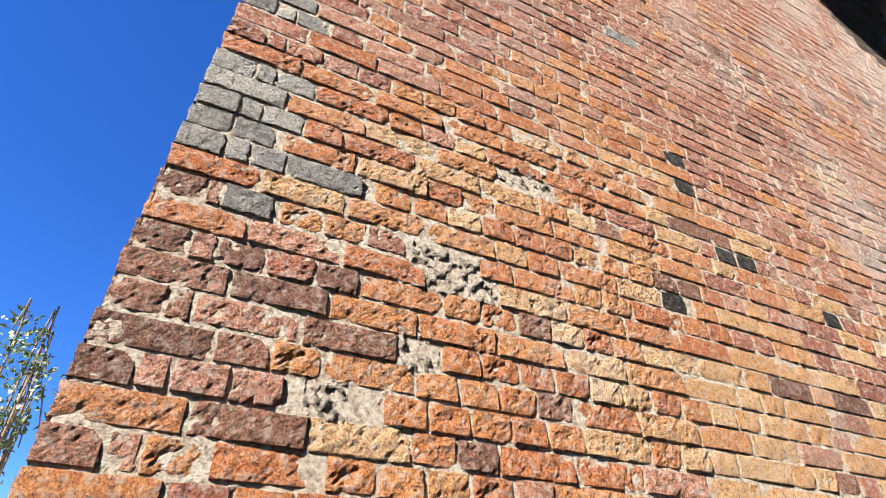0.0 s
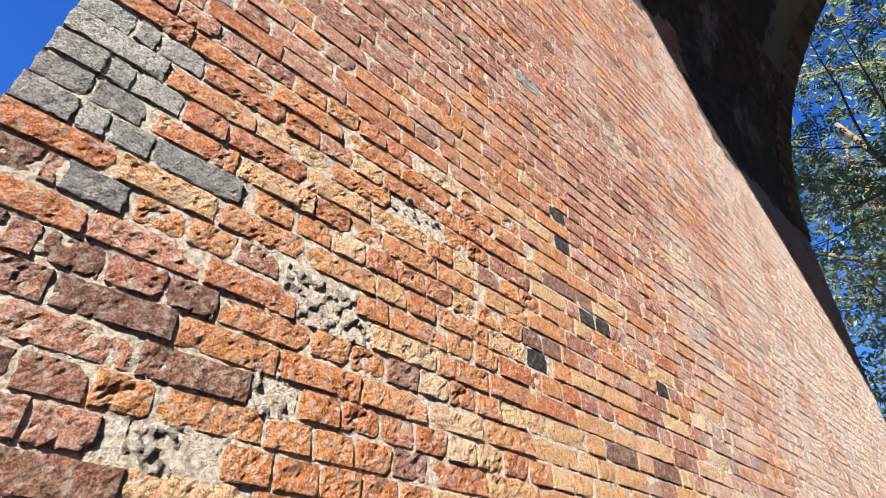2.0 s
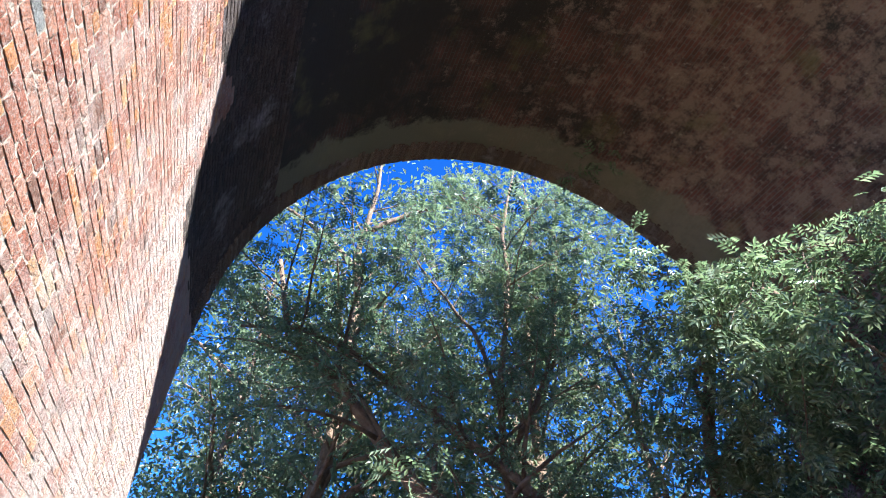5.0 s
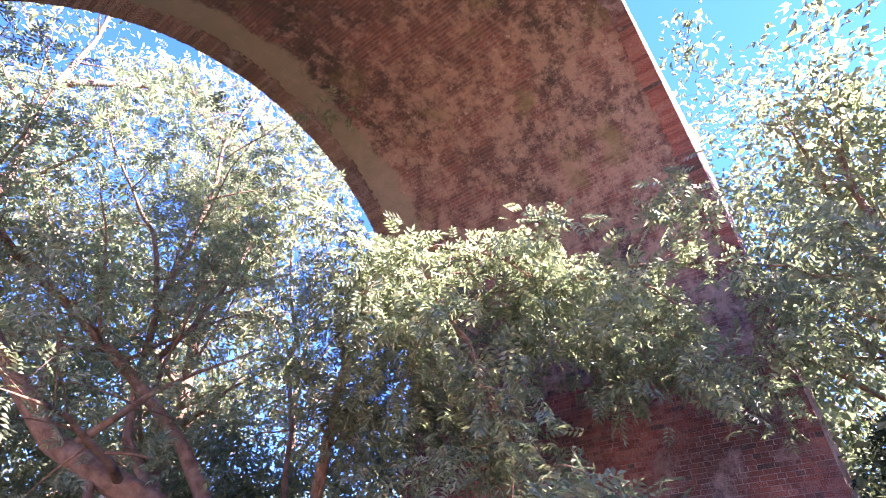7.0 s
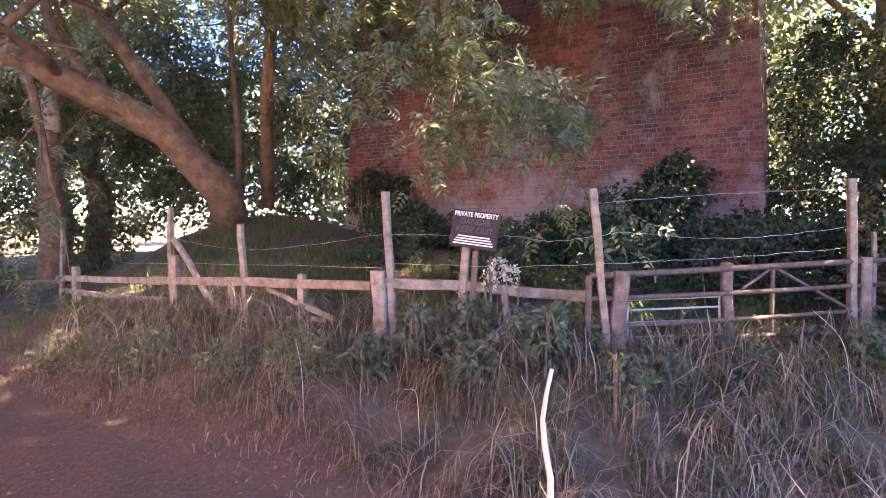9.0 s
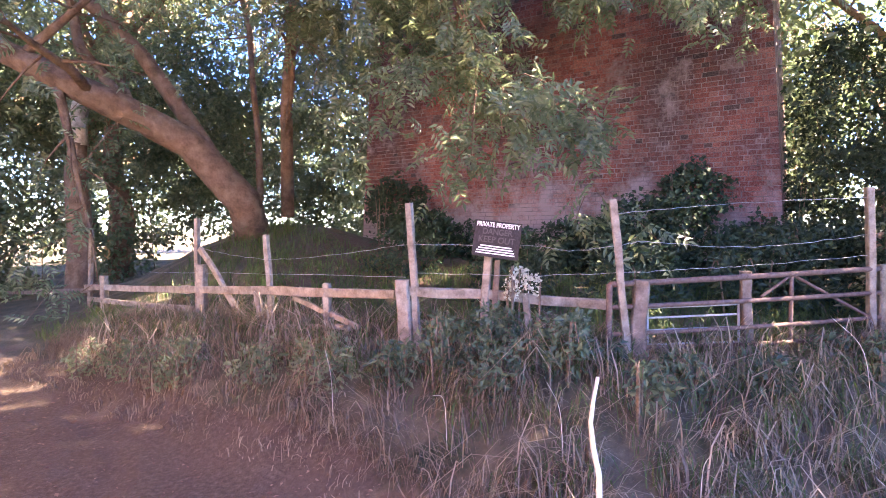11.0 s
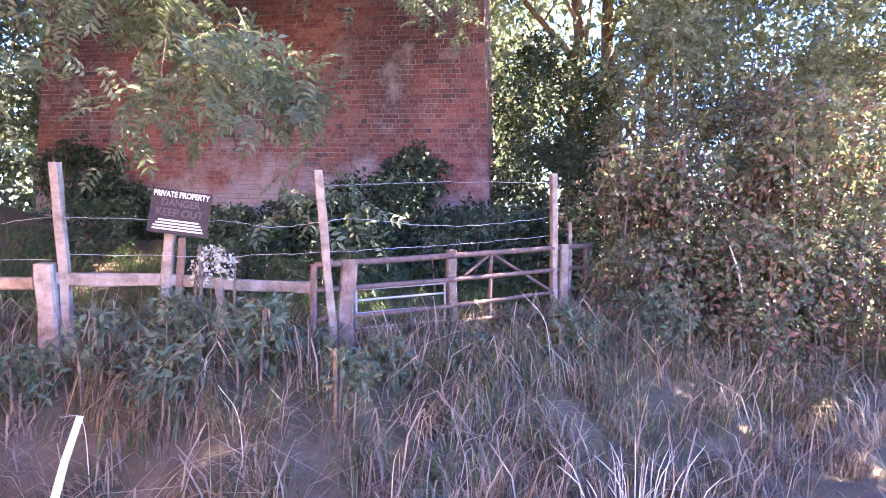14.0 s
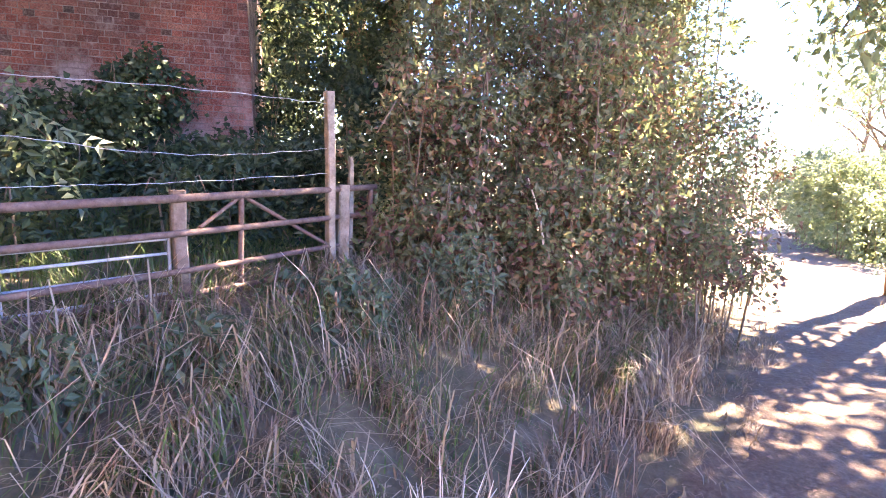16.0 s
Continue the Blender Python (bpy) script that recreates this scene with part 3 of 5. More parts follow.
tree("ash boughs hanging low in front of the brick pier", [
    (((9.2, 8.7, 2.0), (8.7, 8.1, 4.6), (8.0, 6.9, 6.4), (7.3, 5.4, 7.0), (7.0, 4.3, 6.2), (7.4, 3.7, 4.9), (7.6, 3.2, 3.8), (7.8, 2.65, 2.9)), 0.13, 0.012),
    (((8.5, 7.7, 5.3), (8.6, 5.6, 6.9), (8.6, 3.6, 6.7), (8.4, 2.2, 6.1), (8.5, 1.4, 5.5)), 0.07, 0.01),
    (((7.9, 6.6, 6.4), (7.2, 5.9, 6.7), (6.5, 4.8, 6.7), (6.2, 3.9, 6.3)), 0.06, 0.01),
    (((8.3, 7.3, 5.9), (7.4, 6.5, 6.2), (6.9, 5.4, 6.0), (7.1, 4.4, 5.8)), 0.05, 0.008),
    (((7.4, 5.6, 7.0), (6.7, 4.2, 6.5), (6.9, 3.2, 6.2), (7.4, 2.6, 5.7)), 0.05, 0.008),
    (((8.9, 8.4, 3.6), (8.4, 7.6, 4.6), (7.6, 7.0, 4.9), (7.0, 6.6, 4.6)), 0.05, 0.008),
    (((8.6, 5.6, 6.9), (9.0, 4.0, 6.6), (9.2, 2.6, 6.0), (9.3, 1.6, 5.4)), 0.04, 0.008),
    (((8.5, 7.7, 5.3), (8.9, 6.6, 6.0), (9.2, 5.6, 5.7), (9.4, 4.9, 5.1)), 0.04, 0.008),
    (((8.6, 3.6, 6.7), (9.0, 1.6, 6.5), (9.2, 0.4, 6.1), (9.3, -0.5, 5.6)), 0.035, 0.008),
], 19, 3, 0.29, LEAF_ASH, droop=0.42, dens=0.85, bare=0.32, name="ash_bough", jitter=0.12, cap=1.5)


def wood_tree(x, y, h, r, seed, label, leaf=LEAF_WOOD, per=6, length=0.2, low=0.3, group="woodland trees", compound=False, bark=BARK, dens=0.8):
    """An upright tree of height h with a crown of radius r that begins at the fraction low of its height."""
    rng = random.Random(seed)
    z = z_at(x, y) - 0.1
    lean = Vector((rng.uniform(-0.6, 0.6), rng.uniform(-0.6, 0.6), 0))
    top = Vector((x, y, z + h)) + lean
    limbs = [(((x, y, z), Vector((x, y, z + h * 0.4)) + lean * 0.3, top), 0.016 * h, 0.03)]
    for k in range(6):
        f = low + (0.85 - low) * k / 6
        a = k * 2.4 + rng.uniform(-0.4, 0.4)
        p = Vector((x, y, z)).lerp(top, f)
        q = p + Vector((math.cos(a), math.sin(a), 0.55)) * r * rng.uniform(0.7, 1.1) * (1.15 - 0.5 * f)
        limbs.append(((p, p.lerp(q, 0.5) + Vector((0, 0, 0.3)), q), 0.006 * h, 0.015))
    return tree(label, limbs, seed, per, length, leaf, bark, compound, 0.1, dens, group, 0.3, low)


FAR_LABEL = "tall leafy woodland tree beyond the far mouth of the arch"
for k, (x, y, h, r) in enumerate(((0.5, 16.5, 15, 4.2), (4.5, 18.5, 16, 4.4), (9.0, 17.0, 15, 4.2), (13.0, 14.5, 14, 4.0), (-3.5, 19.5, 15, 4.5), (6.5, 24.0, 18, 5.0), (12.0, 22.0, 17, 5.0), (1.0, 26.0, 18, 5.0))):
    wood_tree(x, y, h, r, 40 + k, FAR_LABEL, LEAF_LIGHT if k % 3 == 1 else LEAF_WOOD, 2 + 2 * (k > 4), 0.23 + 0.03 * (k > 4), 0.2)
for k, (x, y, h, r) in enumerate(((2.6, 13.6, 18, 4.0), (8.6, 14.2, 18, 4.0))):
    wood_tree(x, y, h, r, 140 + k, "tall slender tree just beyond the arch", LEAF_LIGHT if k else LEAF_ASH, 3, 0.23, 0.3, dens=0.75)
SIDE_LABEL = "tall leafy tree among those standing beside the viaduct, three of them added unseen for shade"
# last three are added out of view, denser, to shade path and verge
for k, (x, y, h, r, low) in enumerate(((11.3, -5.4, 12, 3.7, 0.38), (14.8, -1.0, 13, 3.4, 0.2), (14.4, 2.6, 13, 3.2, 0.12), (18.5, 1.0, 14, 4.0, 0.15), (17.0, 5.5, 14, 4.0, 0.12), (15.0, 9.5, 14, 4.0, 0.12), (9.8, -10.8, 12, 4.0, 0.42), (6.8, -8.3, 8.8, 2.8, 0.45), (9.4, -8.3, 13, 4.0, 0.5))):
    wood_tree(x, y, h, r, 60 + k, SIDE_LABEL, LEAF_WOOD if k % 2 else LEAF_LIGHT, 7 if y < -6 else 4, 0.23, low)
tree("leafy tree by the path with a low overhanging branch", [
    (((10.8, -9.4, -0.1), (10.6, -9.2, 3.0), (10.3, -8.6, 5.5), (10.0, -8.2, 8.5)), 0.16, 0.04),
    (((10.55, -9.1, 3.4), (10.1, -8.0, 4.5), (9.8, -7.1, 4.1), (9.6, -6.5, 3.5)), 0.06, 0.012),
], 151, 3, 0.17, LEAF_WOOD, compound=False, droop=0.3, dens=0.9, bare=0.35, jitter=0.18, cap=1.5)
zt = z_at(12.7, -1.7)
tree("two-stemmed dark-barked tree rising behind the brambles", [
    (((12.7, -1.7, zt - 0.2), (12.6, -1.65, 2.4), (12.75, -1.45, 4.6), (12.4, -1.3, 7.2), (12.6, -1.2, 10.0)), 0.17, 0.05),
    (((12.75, -1.75, zt), (12.9, -2.2, 2.6), (12.8, -2.25, 4.6), (13.2, -2.6, 7.4), (13.0, -2.8, 10.5)), 0.14, 0.04),
], 131, 4, 0.23, LEAF_LIGHT, compound=False, droop=0.1, dens=0.9, bare=0.4, jitter=0.25, cap=2.4)
for k, (x, y, h, r) in enumerate(((21.0, -20.5, 9, 3.0), (27.0, -26.0, 10, 3.4))):
    wood_tree(x, y, h, r, 80 + k, "thin-crowned tree leaning over the sunlit path", LEAF_LIGHT, 3, 0.2, 0.4, "trees along the path")


def lump_leaves(rng, c, r, n, length, width, squash=1.0, shell=0.5):
    """Leaves spread through the outer part of an uneven lump."""
    d = unit(rng.normal(0, 1, (n, 3)))
    wob = 1 + 0.22 * np.sin(d[:, 0] * 5 + c[0] * 3) * np.sin(d[:, 1] * 6 + c[1]) + 0.16 * np.sin(d[:, 2] * 9 + c[2] * 2)
    rad = r * wob * (shell + (1 - shell) * rng.random(n) ** 0.5)
    P = np.array(c) + d * rad[:, None] * np.array([1, 1, squash])
    D = unit(rng.normal(0, 1, (n, 3)) + d * 0.7 + np.array([0, 0, -0.25]))
    N = unit(d + rng.normal(0, 0.6, (n, 3)) + np.array([0, 0, 0.5]))
    N = unit(N - D * (N * D).sum(-1, keepdims=True))
    ln = length * rng.uniform(0.6, 1.3, n)
    return leaf_quads(P, D, N, ln, ln * width)


def bush(name, label, lumps, seed, leaf, per_area, length, stems=0, dry=0.0, width=0.6, stem_mat=TWIG, category="bush", squash=1.0, group="", uneven=5):
    """A shrub of leaves and arching stems."""
    rng, pr = np.random.default_rng(seed), random.Random(seed)
    c0 = lumps[0][0]
    more = []
    for c, r in lumps:
        for k in range(uneven):
            d = Vector((pr.gauss(0, 1), pr.gauss(0, 1), pr.gauss(0.4, 0.8))).normalized() * r * pr.uniform(0.8, 1.12)
            more.append(((c[0] + d.x, c[1] + d.y, c[2] + d.z), r * pr.uniform(0.16, 0.34)))
    lumps = list(lumps) + more
    ob = holder(name, label, category, (c0[0], c0[1], z_at(c0[0], c0[1])), group)
    inv = Matrix.Translation(-ob.location)
    me = leaves_mesh("leaves", [lump_leaves(rng, c, r, int(per_area * r * r * 12.6), length, width, squash) for c, r in lumps])
    me.transform(inv)
    part("leaves", me, leaf, ob)
    if dry:
        me = leaves_mesh("withered_leaves", [lump_leaves(rng, (c[0] - 0.1, c[1], c[2] - 0.25 * r), r, int(per_area * dry * r * r * 12.6), length, width, squash) for c, r in lumps])
        me.transform(inv)
        part("withered_leaves", me, LEAF_DRY, ob, "withered brown leaves")
    if stems:
        bm = bmesh.new()
        for k in range(stems):
            c, r = lumps[pr.randrange(len(lumps))]
            a = pr.uniform(0, 6.28)
            f = (c[0] + math.cos(a) * r * 0.25, c[1] + math.sin(a) * r * 0.25)
            g = (c[0] + math.cos(a) * r * 1.1, c[1] + math.sin(a) * r * 1.1)
            h = c[2] + r * pr.uniform(-0.1, 0.9)
            tube(bm, curve_points([(f[0], f[1], z_at(*f) - 0.05), ((f[0] + g[0]) / 2, (f[1] + g[1]) / 2, h), (g[0], g[1], h - r * pr.uniform(0.2, 0.9))], 7),
                 [pr.uniform(0.007, 0.014) * (1 - 0.1 * q) for q in range(7)], 4, 0.1, k)
        bmesh.ops.transform(bm, matrix=inv, verts=bm.verts)
        tagged(part("stem", bm, stem_mat, ob), kind="stuff")
    return ob


bush("bramble_bush", "tall tangled bramble bush with withered leaves beside the path", [
    ((8.9, -1.5, 1.2), 1.1), ((9.0, -2.7, 1.5), 1.35), ((9.6, -3.9, 1.6), 1.45), ((10.4, -4.9, 1.5), 1.2), ((10.1, -2.3, 2.5), 1.1), ((10.4, -3.6, 2.7), 1.25), ((8.4, -2.3, 0.9), 0.8), ((9.0, -3.7, 0.9), 0.9)],
    31, LEAF_BRAMBLE, 270, 0.066, 150, 0.3, uneven=9)
bush("hazel_bush", "tall light green bush rising behind the brambles", [((10.7, -4.5, 3.2), 1.15), ((10.9, -4.6, 4.5), 1.05), ((10.6, -3.3, 4.1), 1.15), ((11.2, -2.4, 4.4), 1.0), ((10.4, -2.0, 3.6), 0.9), ((11.0, -3.8, 5.4), 0.9)],
     32, LEAF_LIGHT, 190, 0.088, 60, uneven=7)
bush("ivy_mound", "dark ivy climbing over the foot of the pier", [((10.7, 1.9, 1.7), 0.75), ((10.9, 1.5, 2.3), 0.45), ((10.6, 3.2, 1.3), 0.7), ((10.7, 4.6, 1.2), 0.65), ((10.8, 0.6, 1.4), 0.6), ((10.2, 2.4, 1.2), 0.8), ((10.3, 0.8, 1.1), 0.7)],
     33, LEAF_IVY, 420, 0.075, 20, width=0.85, category="ivy")
bush("ivy_mound", "dark ivy bush against the far corner of the pier", [((10.8, 7.2, 2.2), 0.6), ((10.7, 6.6, 1.8), 0.5), ((10.6, 5.8, 1.5), 0.5)], 34, LEAF_IVY, 420, 0.075, 12, width=0.85, category="ivy")
bush("holly_bush", "dense dark evergreen bush beside the pier", [((11.9, -1.0, 2.0), 1.3), ((12.6, -0.6, 3.6), 1.1), ((11.3, -0.7, 1.3), 0.8)], 35, LEAF_IVY, 330, 0.09, 30, width=0.6)
bush("hedge", "sunlit hedge on the far side of the path", [((16.5, -14.6, 1.2), 1.5), ((18.5, -16.6, 1.3), 1.7), ((14.6, -13.4, 0.7), 1.0), ((21.5, -19.0, 1.5), 2.0)], 36, LEAF_LIGHT, 150, 0.14, 30, category="hedge")
bush("undergrowth", "green undergrowth on the bank beyond the fence", [((8.6, 5.2, 1.3), 0.6), ((8.9, 3.6, 1.2), 0.6), ((8.0, 1.6, 1.1), 0.55), ((8.8, 0.4, 1.1), 0.7), ((7.6, 2.8, 0.95), 0.45), ((9.6, -0.3, 1.3), 0.7)], 37, LEAF_IVY, 260, 0.08, 20, width=0.5)
bush("undergrowth", "leafy undergrowth at the wood's edge behind the mound", [((5.2, 14.0, 1.6), 1.4), ((2.5, 14.5, 1.5), 1.4), ((8.0, 13.2, 2.2), 1.6), ((10.8, 11.6, 2.4), 1.5), ((0.0, 15.0, 1.5), 1.5), ((13.0, 10.0, 2.6), 1.6), ((6.6, 16.0, 3.2), 1.8), ((3.6, 16.5, 3.4), 1.8), ((11.0, 15.0, 4.2), 2.0), ((-2.5, 16.0, 2.0), 1.8), ((11.6, 12.6, 4.6), 1.8), ((9.4, 13.6, 5.0), 1.8), ((13.2, 10.8, 5.4), 1.9), ((6.0, 15.4, 5.6), 2.0), ((3.0, 15.8, 6.0), 2.0), ((13.4, 8.6, 3.2), 1.5), ((0.2, 16.5, 5.0), 2.0)], 38, LEAF_WOOD, 120, 0.13, 30)
bush("thicket", "leafy thicket behind the viaduct", [((13.5, 4.5, 2.2), 1.6), ((14.0, 1.0, 2.3), 1.5), ((15.0, -2.5, 2.0), 1.4), ((16.5, 0.5, 4.0), 2.0), ((16.0, 4.0, 4.4), 2.2), ((18.5, -7.0, 2.2), 1.6)], 39, LEAF_WOOD, 110, 0.13, 30)
bush("nettle_clump", "green nettles and bindweed at the foot of the fence", [((5.5, 2.3, 0.8), 0.22), ((5.3, 1.75, 0.7), 0.2), ((5.7, 1.4, 0.85), 0.24), ((6.0, 0.6, 0.62), 0.2), ((6.4, 0.1, 0.62), 0.2), ((5.5, 0.7, 0.7), 0.16), ((7.0, -0.7, 0.68), 0.24), ((7.4, -1.4, 0.8), 0.26), ((5.75, 2.0, 0.9), 0.2), ((6.1, 1.2, 0.68), 0.16), ((7.4, -0.3, 0.68), 0.2), ((5.2, 2.6, 0.65), 0.18)],
     41, LEAF_NETTLE, 420, 0.07, 60, width=0.45, category="weeds", uneven=6)
bush("nettle_clump", "sunlit pale weeds below the old rails", [((4.6, 5.6, 0.35), 0.22), ((4.7, 4.9, 0.4), 0.25), ((4.5, 6.3, 0.3), 0.2), ((4.9, 3.9, 0.45), 0.24), ((5.0, 3.2, 0.55), 0.26)], 42, LEAF_LIGHT, 480, 0.06, 30, width=0.45, category="weeds")
bush("flowering_weed", "white-flowered weed beside the sign post", [((6.12, 2.0, 1.3), 0.1), ((6.15, 1.88, 1.25), 0.09), ((6.1, 2.05, 1.18), 0.08)], 43, BLOSSOM, 900, 0.03, 8, width=0.8, category="weeds")
bush("flowering_shrub", "leafy shrub with small white flowers by the corner of the pier", [((-3.0, -0.72, 2.6), 0.3), ((-2.9, -0.8, 2.2), 0.3), ((-3.05, -0.72, 3.0), 0.14), ((-3.2, -0.9, 1.6), 0.4)], 44, LEAF_NETTLE, 260, 0.05, 9, width=0.55)
bush("flowering_shrub", "spray of small white flowers by the corner of the pier", [((-2.9, -0.72, 2.6), 0.32), ((-2.85, -0.8, 2.2), 0.3)], 45, BLOSSOM, 80, 0.03, 2, width=0.9)


def far_wood(seed):
    """The wood behind everything, as clumps of leaves."""
    rng = np.random.default_rng(seed)
    blocks = []
    for k in range(46):
        if k < 26:
            c = (-22 + k * 2.0 + rng.uniform(-1, 1), 32 + rng.uniform(-2, 4), rng.uniform(2, 9))
        else:
            c = (29 + rng.uniform(-2, 3), 3 + (k - 26) * 1.5, rng.uniform(2, 9))
        blocks.append(lump_leaves(rng, c, rng.uniform(2.6, 4.0), 650, 0.5, 0.55))
    me = leaves_mesh("far_wood", blocks)
    me.materials.append(LEAF_WOOD)
    return tagged(new("far_wood", me), "distant leafy wood closing the view", "woodland", kind="stuff")


far_wood(90)


# ---- grass ----
def grass(name, label, n, seed, mat, box, size, keep, lean=0.5):
    """Blades of grass over the ground inside box where keep(x, y) is true."""
    rng = np.random.default_rng(seed)
    x, y = rng.uniform(box[0], box[1], n * 3), rng.uniform(box[2], box[3], n * 3)
    clump = np.sin(x * 5.1 + np.sin(y * 3.7) * 2) * np.sin(y * 4.3 + np.sin(x * 2.9) * 2)
    ok = keep(x, y) & (rng.random(n * 3) < 0.45 + 0.5 * clump)
    x, y = x[ok][:n], y[ok][:n]
    m = len(x)
    P = np.stack([x, y, height(x, y) - 0.02], -1)
    h = size * (0.35 + 0.9 * rng.random(m) ** 1.6)[:, None]
    a = 4.2 * np.sin(x * 2.3 + 1.3 * np.sin(y * 1.9)) + 3.1 * np.sin(y * 2.7 + x) + rng.normal(0, 0.8, m)
    T = np.stack([np.cos(a), np.sin(a), np.zeros(m)], -1)
    W = np.stack([-np.sin(a), np.cos(a), np.zeros(m)], -1) * (0.0018 + 0.0042 * rng.random(m) ** 2)[:, None]
    b = (lean * rng.uniform(0.3, 1.2, m))[:, None]
    up = np.array([0, 0, 1.0])
    mid = P + up * h * 0.5 + T * h * b * 0.14
    bow = P + up * h * (0.9 - 0.16 * b) + T * h * b * 0.5
    tip = P + up * h * (1 - 0.52 * b) + T * h * b
    v = np.stack([P - W, P + W, mid + W, mid - W, bow + W * 0.7, bow - W * 0.7, tip + W * 0.15, tip - W * 0.15], 1).reshape(-1, 3)
    k = np.arange(m)[:, None] * 8
    f = np.concatenate([k + np.array([0, 1, 2, 3]), k + np.array([3, 2, 4, 5]), k + np.array([5, 4, 6, 7])])
    me = mesh_of(name, v, f)
    me.materials.append(mat)
    return tagged(new(name, me), label, "grass", kind="stuff")


def verge(a, b, side=1):
    def keep(x, y):
        d, s = route_distance(x, y)
        narrow = (0.3 if side > 0 else 0.95) * smooth((x - 4.6) / 2.0) * smooth((-y - 0.3) / 1.2)
        wide = 0.6 * smooth((y - 1.2) / 1.5) if side > 0 else 0.0
        return (s * side > 0) & (d > a - narrow + wide) & (d < b) & (x > 0.2)
    return keep


grass("dry_grass", "long dry brown grass on the verge", 52000, 51, GRASS_DRY, (2.5, 9.5, -7, 8), 0.31, verge(1.75, 4.2), 1.5)
grass("dry_grass", "pale arching straw stems bent over the verge", 7500, 56, GRASS_STRAW, (2.5, 9.0, -6, 7), 0.5, verge(1.85, 4.0), 1.6)
grass("green_grass", "green grass among the dry on the bank", 36000, 52, GRASS_GREEN, (3, 11, -7, 9), 0.3, verge(2.2, 7), 1.3)
grass("dry_grass", "short dead grass along the path's edge", 30000, 53, GRASS_DRY, (2.0, 9, -8, 8), 0.12, verge(1.35, 2.6), 1.3)
grass("field_grass", "sunlit grass beside the far path", 12000, 54, GRASS_GREEN, (6, 34, -32, -4), 0.22, lambda x, y: route_distance(x, y)[0] > 1.2, 0.7)
grass("dry_grass", "tufts of dry grass on the near edge of the path", 9000, 55, GRASS_DRY, (2.2, 10, -9, -1.5), 0.3, verge(1.3, 3.2, -1), 0.7)

# ---- fence, sign and gate ----
fence = holder("rail_fence", "old weathered post and rail fence with slack wires", "fence", (5.75, 4.0, 0.5))


def fence_part(name, shape, mat, label="", parent=None):
    top = parent or fence
    bmesh.ops.translate(shape, verts=shape.verts, vec=-top.location)
    return part(name, shape, mat, top, label)


def post(top, foot, w, d, seed, mat=WOOD, parent=None, name="post", label=""):
    bm = bmesh.new()
    foot = (foot[0], foot[1], min(foot[2], z_at(foot[0], foot[1])) - 0.15)
    timber(bm, foot, top, w, d, seed, 8, 0.006, 0.4)
    return fence_part(name, bm, mat, label, parent)


def rail(a, b, w, d, seed, mat=WOOD, parent=None, name="rail", label="", sag=0.0):
    bm = bmesh.new()
    timber(bm, a, b, w, d, seed, 12, 0.009)
    for v in bm.verts:
        f = max(0, min(1, (Vector(v.co) - Vector(a)).dot(Vector(b) - Vector(a)) / (Vector(b) - Vector(a)).length_squared))
        v.co.z -= sag * 4 * f * (1 - f)
    return fence_part(name, bm, mat, label, parent)


post((5.98, 9.62, 1.71), (5.98, 9.7, 0.3), 0.07, 0.05, 1)
post((5.92, 9.08, 1.0), (5.92, 9.1, 0.1), 0.1, 0.09, 2)
post((5.86, 6.46, 1.85), (5.87, 6.43, 0.5), 0.075, 0.055, 3)
post((5.8, 6.26, 1.28), (5.8, 6.25, 0.4), 0.12, 0.1, 4)
post((5.8, 5.0, 1.66), (5.79, 4.86, 0.5), 0.07, 0.055, 5)
post((5.75, 5.08, 1.06), (5.75, 5.02, 0.45), 0.08, 0.07, 6)
post((5.72, 3.95, 1.17), (5.72, 3.92, 0.45), 0.08, 0.07, 7)
post((5.7, 2.88, 1.95), (5.76, 2.79, 0.6), 0.075, 0.06, 8, label="tall slanting wire post")
post((5.66, 2.92, 1.26), (5.68, 2.86, 0.55), 0.13, 0.12, 9)
post((6.22, 1.97, 1.15), (6.24, 1.92, 0.6), 0.075, 0.06, 10)
post((6.22, 1.21, 1.96), (6.34, 1.08, 1.0), 0.085, 0.06, 11, label="tall slanting wire post")
rail((5.95, 9.75, 0.79), (5.82, 6.5, 0.93), 0.085, 0.045, 21)
rail((5.8, 6.7, 0.94), (5.66, 3.0, 1.13), 0.09, 0.05, 22)
rail((5.95, 9.7, 0.58), (5.82, 6.5, 0.7), 0.08, 0.04, 23)
rail((6.15, 13.7, 0.42), (5.98, 9.6, 0.74), 0.07, 0.05, 24, DARKWOOD)
rail((5.7, 2.9, 1.17), (6.57, 1.36, 1.065), 0.085, 0.07, 25)
rail((5.83, 6.35, 1.47), (5.76, 5.2, 0.55), 0.07, 0.045, 26, name="brace")
rail((5.74, 4.48, 0.99), (5.7, 3.5, 0.78), 0.05, 0.035, 27, name="brace", label="broken fallen rail")
rail((5.72, 4.9, 0.6), (5.66, 3.55, 0.76), 0.05, 0.035, 28, name="brace", label="broken fallen rail", sag=-0.04)


def wire(pts, seed, parent=None, r=0.0024):
    bm = bmesh.new()
    pr = random.Random(seed)
    line = curve_points(pts, 8 * len(pts))
    line = [p + Vector((0, 0, pr.uniform(-0.006, 0.006))) for p in line]
    tube(bm, line, [r] * len(line), 4)
    return fence_part("wire", bm, GALV, "thin slack galvanised wire", parent)


